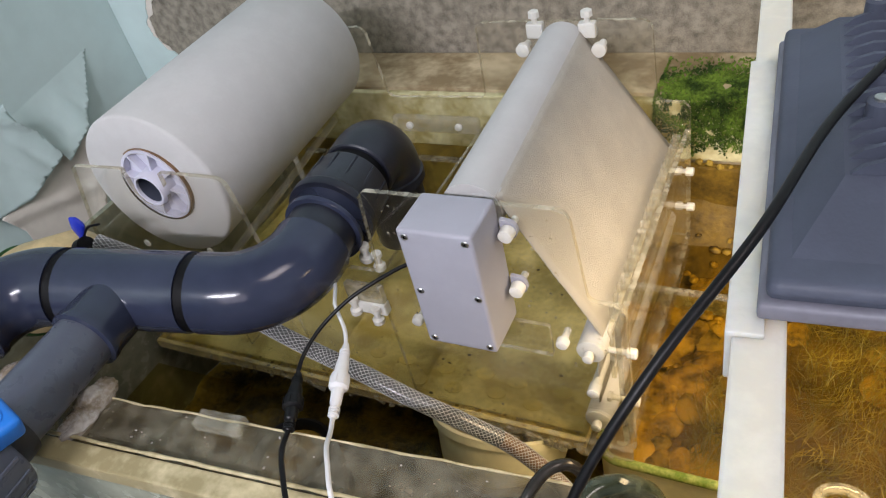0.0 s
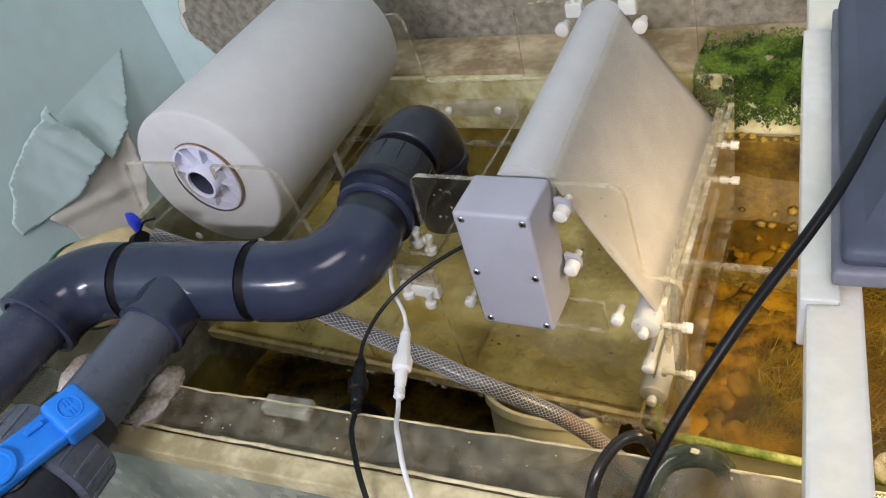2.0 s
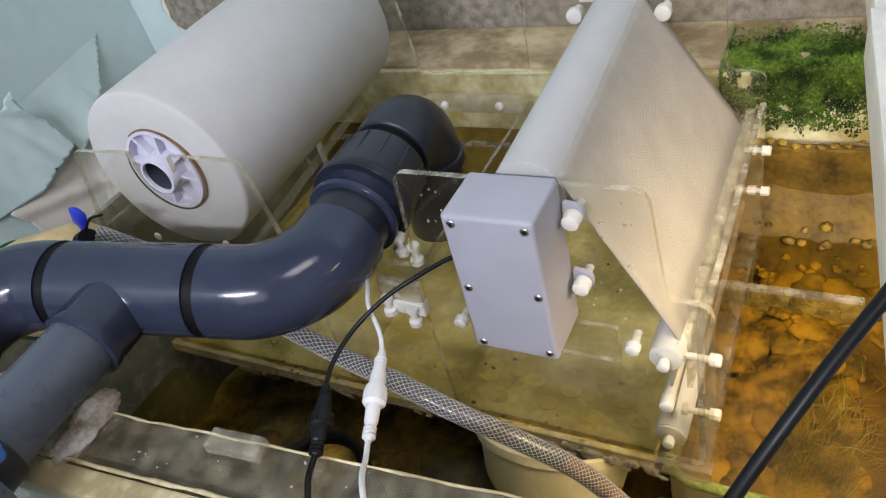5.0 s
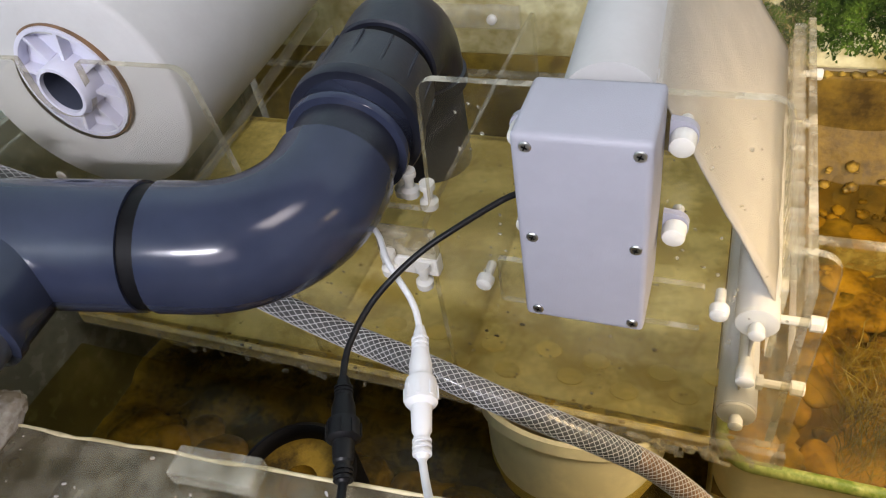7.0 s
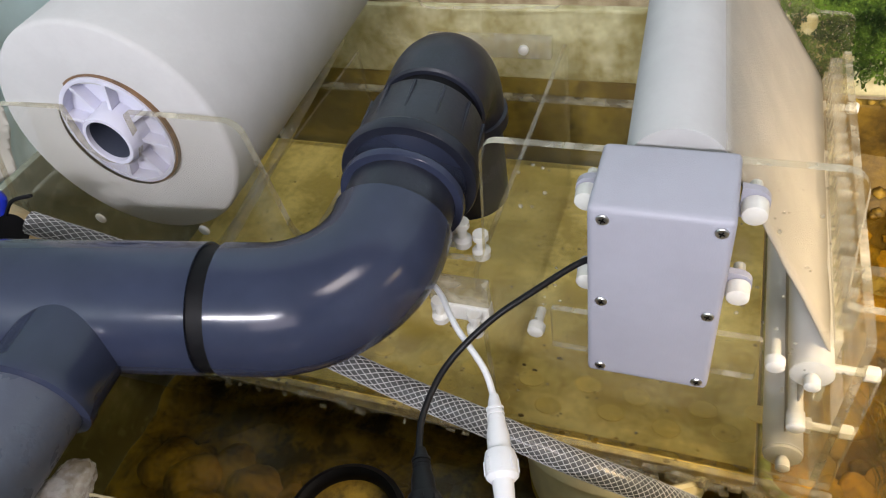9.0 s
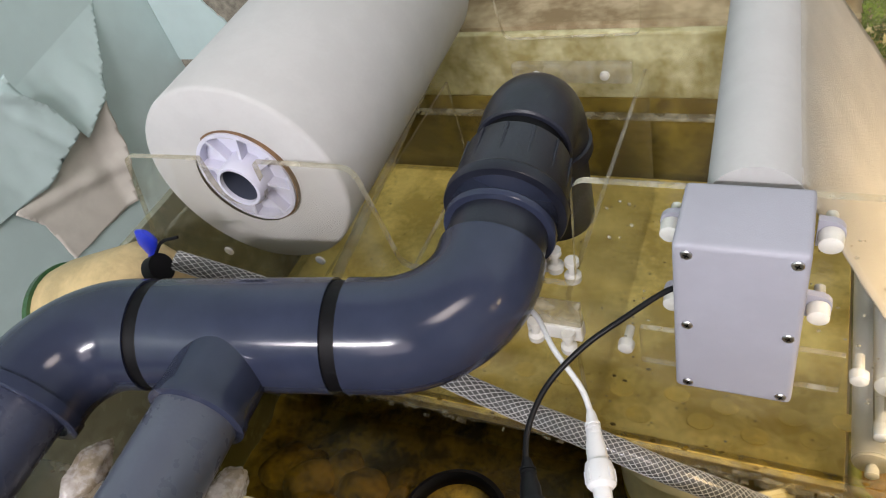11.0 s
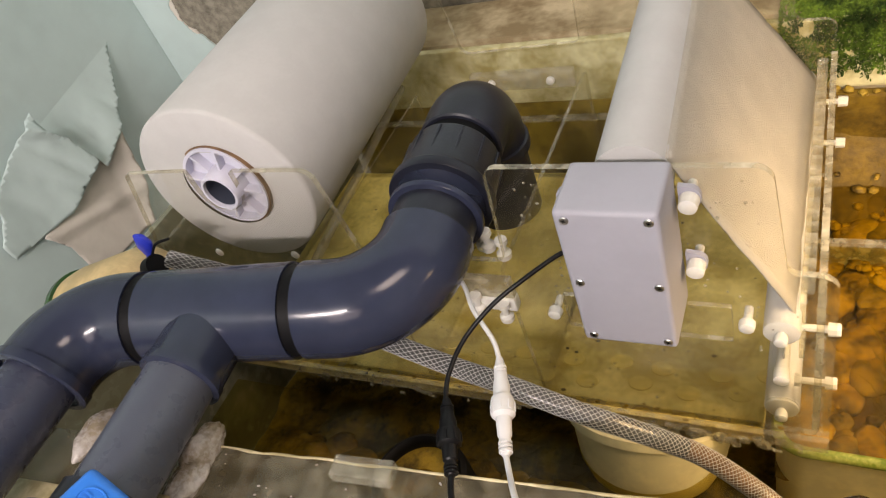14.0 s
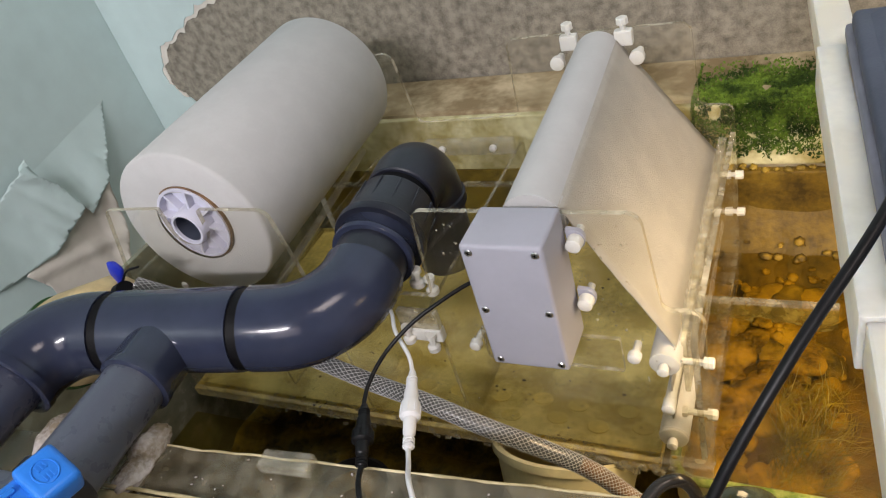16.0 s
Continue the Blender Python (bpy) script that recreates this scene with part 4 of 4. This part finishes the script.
part("edge", swept([(x + 0.0015, y - 0.0015, -0.040 + 0.0012 * noise.noise((x * 30, y * 30, 0))) for x, y, _ in TRAY], 0.0046, 14), ALGAE_EDGE, tray, "green algae covered edge", True)
bed = part("gravel_bed", ground_sheet(0.107, 0.62, -0.002, 0.352, -0.085, 70, 60, 0.016, 16, lambda x, y: max(0.0, (y - 0.30)) * 1.6), BED)
tagged(bed, "brown gravel and algae bed under water", "gravel", kind="stuff")
rng = random.Random(9)


def stone(name, k, x, y, z, r, squash, material, label, group):
    ob = part(name, placed(rock(k, r, squash, 3), Matrix.Translation((x, y, z)) @ Matrix.Rotation(rng.uniform(0, 6), 4, "Z")), material, None, "", True, 80)
    return tagged(ob, label, "stone", group)


for k in range(86):
    x, y = rng.uniform(0.125, 0.60), rng.uniform(0.01, 0.29)
    if k < 62:
        x = rng.uniform(0.128, 0.235)
    r = rng.uniform(0.009, 0.027)
    stone("stone", 40 + k, x, max(y, 0.005 + r), -0.084 + r * 0.15, r, rng.uniform(0.28, 0.48), ROCK if rng.random() < 0.65 else ROCK_DARK, "yellow-brown algae covered stone on the tray bed", "stones in the tray")
for k in range(120):
    x, y = rng.uniform(-0.42, 0.08), rng.uniform(-0.155, -0.035)
    r = rng.uniform(0.012, 0.026)
    stone("stone", 140 + k, x, y, -0.145 + r * 0.3, r, rng.uniform(0.55, 0.8), ROCK_DARK if rng.random() < 0.85 else ROCK, "brown algae covered pebble on the tank bottom", "pebbles in the front chamber")
bm = bmesh.new()
for k in range(560):
    if k < 230:
        x, y, z = rng.uniform(0.115, 0.245), rng.uniform(0.008, 0.33), -0.080
        z += max(0.0, y - 0.30) * 1.6
    else:
        x, y, z = rng.uniform(-0.42, 0.08), rng.uniform(-0.165, -0.03), -0.143
    r = rng.uniform(0.002, 0.007)
    m = Matrix.Translation((x, y, z + 0.012 * noise.noise((x * 20, y * 20, 7)))) @ Matrix.Rotation(rng.uniform(0, 6), 4, "Z") @ Matrix.Diagonal((r * rng.uniform(0.8, 1.6), r, r * rng.uniform(0.4, 0.8), 1))
    bmesh.ops.create_icosphere(bm, subdivisions=1, radius=1, matrix=m)
pebbles = part("pebbles", bm, ROCK, None, "", True, 80)
tagged(pebbles, "small yellow-brown pebbles under water", "pebbles", kind="stuff")
# thread weed
bm = bmesh.new()
for k in range(2600):
    x, y = rng.uniform(0.27, 0.55), rng.uniform(-0.01, 0.27)
    if k < 380:
        x, y = rng.uniform(0.185, 0.24), rng.uniform(0.01, 0.13)
    w = rng.gauss(1.2, 0.5)
    L = rng.uniform(0.015, 0.05)
    z = -0.062 + rng.uniform(-0.01, 0.012)
    pts = [Vector((x + math.cos(w + 0.35 * math.sin(q * 2 + k)) * L * q, y + math.sin(w + 0.35 * math.sin(q * 2 + k)) * L * q, z + 0.006 * math.sin(q * 3 + k))) for q in (0, 0.33, 0.66, 1)]
    sweep(bm, pts, [0.0004, 0.00035, 0.0003, 0.0002], 3, False)
weed = part("thread_weed", bm, WEED)
tagged(weed, "olive thread algae waving over the tray bed", "algae", kind="stuff")
# algae wall behind the tray
s = part("tray_back", boxm((0.09, 0.352, -0.15), (1.2, 0.3625, 0.047), 0.003), BED)
tagged(s, "brown algae covered back wall under the ledge", "wall", kind="structure")
divider = part("divider_strip", boxm((0.125, 0.235, -0.085), (0.24, 0.242, -0.045), 0.001), [EDGE])
tagged(divider, "thin clear strip across the tray bed", "strip")

# moss on the ledge corner
bm = bmesh.new()
for k in range(17000):
    x = min(0.26, max(0.088, rng.gauss(0.165, 0.042)))
    u = rng.gauss(0.0, 0.034)
    edge = 0.5 + 0.5 * noise.noise((x * 40, u * 40, 3))
    if edge < 0.28:
        continue
    if u > 0:
        p, up = Vector((x, LEDGE_Y - 0.012 + u, LEDGE_Z - (0.002 if u < 0.012 else 0.0))), Vector((0, 0, 1))
    else:
        p, up = Vector((x, LEDGE_Y - 0.0125, LEDGE_Z - 0.002 + u * 1.1)), Vector((0, -1, 0.4)).normalized()
    if p.z < 0.062 + 0.02 * noise.noise((x * 50, 2, 9)) or p.y > BACK_Y - 0.02:
        continue
    d = (up + Vector((rng.uniform(-1, 1), rng.uniform(-1, 1), rng.uniform(-1, 1))) * 0.7).normalized() * rng.uniform(0.0018, 0.0048)
    side = d.cross(Vector((rng.uniform(-1, 1), rng.uniform(-1, 1), 0.3))).normalized() * rng.uniform(0.0010, 0.0022)
    a, b, c, e = bm.verts.new(p - side), bm.verts.new(p + side), bm.verts.new(p + d * 0.6 + side * 1.2), bm.verts.new(p + d)
    bm.faces.new((a, b, c))
    bm.faces.new((a, c, e))
moss = part("moss", bm, MOSS)
tagged(moss, "dark green moss growing on the wet ledge", "moss", kind="stuff")
for k in range(16):
    x = 0.09 + 0.012 * k
    stone("debris", 300 + k, x, LEDGE_Y - 0.020 + rng.uniform(-0.004, 0.004), 0.050 + rng.uniform(-0.003, 0.004), rng.uniform(0.0025, 0.0055), 0.6, ROCK_DARK, "dark wet debris along the ledge foot", "debris on the ledge foot")

# water surfaces
wat = part("water", boxm((0.111, 0.002, -0.0505), (0.62, 0.35, -0.050)), WATER)
tagged(wat, "clear yellowish shallow water", "water", kind="structure")
wat = part("water_front", boxm((-0.47, -0.165, -0.0605), (0.09, -0.0125, -0.060)), WATER)
tagged(wat, "clear dark water in the front chamber", "water", kind="structure")

# bucket and pump in the front chamber
bucket = thing("bucket", "cream plastic bucket standing in the front chamber", "bucket")
BC = Vector((0, 0, -0.112))
BT = Matrix.Translation((0.004, 0.018, -0.054)) @ Matrix.Rotation(radians(-32), 4, "X")
part("wall", placed(turned(BC, BC + Vector((0, 0, 1)), [(0.050, 0.010), (0.050, 0.040), (0.058, 0.054), (0.075, 0.063), (0.110, 0.070), (0.122, 0.0715), (0.122, 0.0685), (0.075, 0.060), (0.056, 0.04), (0.056, 0.01)], 56), BT), CREAM, bucket, "", True)
part("rim", placed(turned(BC + Vector((0, 0, 0.114)), BC + Vector((0, 0, 1)), [(0, 0.0705), (0, 0.0745), (0.008, 0.0750), (0.0095, 0.072), (0.008, 0.069)], 56, False), BT), CREAM, bucket, "", True)
pump = thing("pump", "black round pump inlet with brown algae inside", "pump")
PC = Vector((-0.156, -0.114, 0.0))
part("ring", turned(PC, PC + Vector((0, 0, 1)), [(0, 0.034), (0.006, 0.033), (0.011, 0.035), (0.013, 0.038), (0.010, 0.042), (0, 0.043), (-0.06, 0.043)], 48, False), RUBBER, pump, "", True)
part("screen", turned(PC + Vector((0, 0, 0.002)), PC + Vector((0, 0, 1)), [(0, 0.034), (0.0, 0.013), (-0.01, 0.012), (-0.01, 0.001)], 40, False), ROCK, pump, "orange-brown algae covered screen", True)
part("body", turned(PC - Vector((0, 0, 0.15)), PC, [(0, 0.03), (0.09, 0.036)], 40), RUBBER, pump, "", True)

# ---- floodlight and beams ----
support_beam = thing("support_beam", "white plastic profile laid across the tank", "beam")
BM = Matrix.Translation((0.245, -0.10, 0.295)) @ Matrix.Rotation(radians(4.5), 4, "Z")
part("profile", placed(boxm((-0.014, -0.60, -0.028), (0.0095, 0.47, 0), 0.0015), BM), BEAM, support_beam)
part("sleeve", placed(boxm((-0.017, -0.035, -0.030), (0.0, 0.23, 0.003), 0.001), BM), BEAM, support_beam, "white clip-on sleeve")
floodlight = thing("floodlight", "grey finned floodlight lying face down on the beam", "floodlight")
LM = Matrix.Translation((0.243, -0.127, 0.2985)) @ Matrix.Rotation(radians(3.5), 4, "Z")
part("face_rim", placed(boxm((0, 0, 0), (0.26, 0.266, 0.010), 0.003, 3), LM), LAMP_RIM, floodlight, "lighter grey rim", True)
body = part("housing", placed(boxm((0.003, 0.003, 0.009), (0.257, 0.263, 0.021), 0.006, 3), LM), LAMP_GREY, floodlight, "", True)
bm = bmesh.new()
lo = [(0.012, 0.020), (0.248, 0.020), (0.248, 0.250), (0.012, 0.250)]
hi = [(0.034, 0.070), (0.220, 0.070), (0.220, 0.246), (0.034, 0.246)]
v0 = [bm.verts.new((x, y, 0.0205)) for x, y in lo]
v1 = [bm.verts.new((x, y, 0.034)) for x, y in hi]
bm.faces.new(v1)
for k in range(4):
    bm.faces.new((v0[k], v0[(k + 1) % 4], v1[(k + 1) % 4], v1[k]))
part("driver_hump", placed(bm, LM), LAMP_GREY, body)
for k in range(13):
    y = 0.074 + 0.0135 * k
    fin = plate([(0.030, 0.028), (0.036, 0.034), (0.042, 0.039), (0.050, 0.042), (0.205, 0.042), (0.216, 0.032)], (0, y, 0), (1, 0, 0), (0, 0, 1), 0.003)
    part("fin", placed(fin, LM), LAMP_GREY, body)
for x, y in ((0.054, 0.240), (0.050, 0.118), (0.205, 0.240), (0.205, 0.118)):
    boss = part("boss", placed(turned((x, y, 0.033), (x, y, 1), [(0, 0.0075), (0.014, 0.007), (0.015, 0.0055)], 24), LM), LAMP_GREY, body, "", True)
    part("screw", placed(turned((x, y, 0.0475), (x, y, 1), [(0, 0.004), (0.002, 0.0038), (0.0025, 0.002)], 12), LM), STEEL, boss)
glass = part("lens", placed(boxm((0.012, 0.012, -0.0035), (0.248, 0.254, -0.0005)), LM), ACRYLIC, floodlight, "clear lamp glass")
glass.visible_shadow = False
rear_beam = part("rear_beam", boxm((0.208, 0.36, 0.258), (0.50, 0.40, 0.292), 0.002), BEAM)
tagged(rear_beam, "white plastic profile along the concrete wall", "beam")
ring = part("clear_ring", placed(swept([(0.018 * math.cos(w), 0.014 * math.sin(w), 0) for w in [2 * math.pi * k / 32 for k in range(33)]], 0.005, 14, False), Matrix.Translation((0.312, 0.0, -0.028))), [EDGE], None, "", True)
tagged(ring, "clear plastic ring lying in the water", "ring")

# ---- paint on the walls ----
def ragged(pts, amp, n=9, seed=0):
    out = []
    for k in range(len(pts) - 1):
        a, b = Vector(pts[k]), Vector(pts[k + 1])
        for q in range(n):
            p = a.lerp(b, q / n)
            w = noise.noise((p.x * 60 + seed, p.y * 60, 1.0)) * amp + noise.noise((p.x * 170 + seed, p.y * 170, 2.0)) * amp * 0.35
            t = (b - a).normalized()
            out.append(p + Vector((-t.y, t.x)) * w)
    out.append(Vector(pts[-1]))
    return out


edge = [(-0.70, 0.03), (-0.735, 0.09), (-0.775, 0.140), (-0.795, 0.160), (-0.795, 0.185), (-0.770, 0.225), (-0.700, 0.262), (-0.640, 0.290), (-0.520, 0.305), (-0.30, 0.330), (0.2, 0.36), (2.1, 0.40)]
edge = [(max(LEFT_X + 0.002, x), z) for x, z in edge]
for nm, mat, off, th, lab in (("bare_plaster", PLASTER, 0.006, 0.0015, "pale plaster showing at the torn paint edge"), ("teal_paint", TEAL, 0.0, 0.003, "teal paint with a torn ragged edge")):
    e2 = ragged([(x + off, z - off) for x, z in edge], 0.008, 10, 3 if off else 0)
    outline = [Vector((LEFT_X + 0.001, 0.03))] + e2 + [Vector((2.1, 1.59)), Vector((LEFT_X + 0.001, 1.59))]
    s = part(nm, plate(outline, (0, BACK_Y - 0.0002, 0), (1, 0, 0), (0, 0, 1), th), mat)
    tagged(s, lab, "wall paint", kind="structure")


def torn_sheet(name, outline, height, material, label, seed, amp=0.0018, cell=0.006, thick=0.0010):
    """A torn sheet of wall coating: a ragged outline in (y, z), standing off the wall by height(y, z)."""
    ring = ragged([*outline, outline[0]], amp, 8, seed)[:-1]
    bm = bmesh.new()
    bm.faces.new([bm.verts.new((0, p.x, p.y)) for p in ring])
    ys, zs = [p.x for p in ring], [p.y for p in ring]
    for axis, lo, hi in ((1, min(ys), max(ys)), (2, min(zs), max(zs))):
        c = lo + cell
        while c < hi:
            co, no = [0, 0, 0], [0, 0, 0]
            co[axis], no[axis] = c, 1
            bmesh.ops.bisect_plane(bm, geom=bm.verts[:] + bm.edges[:] + bm.faces[:], plane_co=co, plane_no=no)
            c += cell
    for v in bm.verts:
        y, z = v.co.y, v.co.z
        crease = abs(noise.noise((y * 30 + z * 14 + seed, z * 9, 0.4))) * 0.009 + noise.noise((y * 60 + seed, z * 60, 1.4)) * 0.0012
        h = height(y, z)
        v.co.x = LEFT_X + 0.0014 + h + crease * min(1.0, 0.12 + h * 60)
    bmesh.ops.triangulate(bm, faces=bm.faces[:])
    ob = part(name, bm, material, None, "", True, 60)
    m = ob.modifiers.new("thickness", "SOLIDIFY")
    m.thickness = thick
    return tagged(ob, label, "paint flake", "peeling paint")


def ramp(y, z, a, b, top):
    """Rises from 0 on a to top at b."""
    d = (b[0] - a[0], b[1] - a[1])
    q = ((y - a[0]) * d[0] + (z - a[1]) * d[1]) / (d[0] ** 2 + d[1] ** 2)
    return top * max(0.0, min(1.2, q)) ** 1.5


torn_sheet("plaster_skin", [(0.308, 0.082), (0.288, -0.007), (0.262, -0.080), (0.130, -0.075), (0.128, -0.006), (0.105, 0.034), (0.163, 0.060), (0.235, 0.085)],
           lambda y, z: 0.0015 + 0.016 * max(0.0, 1 - abs((y - 0.295) - (z - 0.03) * 0.12) / 0.035) + 0.006 * max(0.0, 1 - abs((z - 0.028) + (y - 0.109) * 0.28) / 0.018), PLASTER, "beige torn wall coating below the paint", 5, 0.002)
torn_sheet("paint_flake", [(0.205, 0.182), (0.202, 0.153), (0.224, 0.123), (0.238, 0.071), (0.160, 0.035), (0.116, 0.037), (0.056, 0.042), (0.054, 0.069), (0.078, 0.093), (0.088, 0.118), (0.148, 0.154)],
           lambda y, z: 0.0035 + ramp(y, z, (0.110, 0.115), (0.230, 0.090), 0.022) + 0.010 * max(0.0, 1 - abs((z - 0.150) + (y - 0.200) * 0.75 - 0.004) / 0.016) * max(0.0, min(1.0, (y - 0.12) * 14)), TEAL, "creased lifted flake of teal paint", 2)
torn_sheet("paint_flake", [(0.430, 0.230), (0.349, 0.122), (0.308, 0.078), (0.246, 0.052), (0.240, 0.072), (0.229, 0.114), (0.203, 0.153), (0.207, 0.190), (0.250, 0.260), (0.340, 0.300)],
           lambda y, z: -0.0045 + ramp(y, z, (0.228, 0.180), (0.246, 0.052), 0.028), TEAL, "large sheet of teal paint curling off the wall", 7, 0.002)
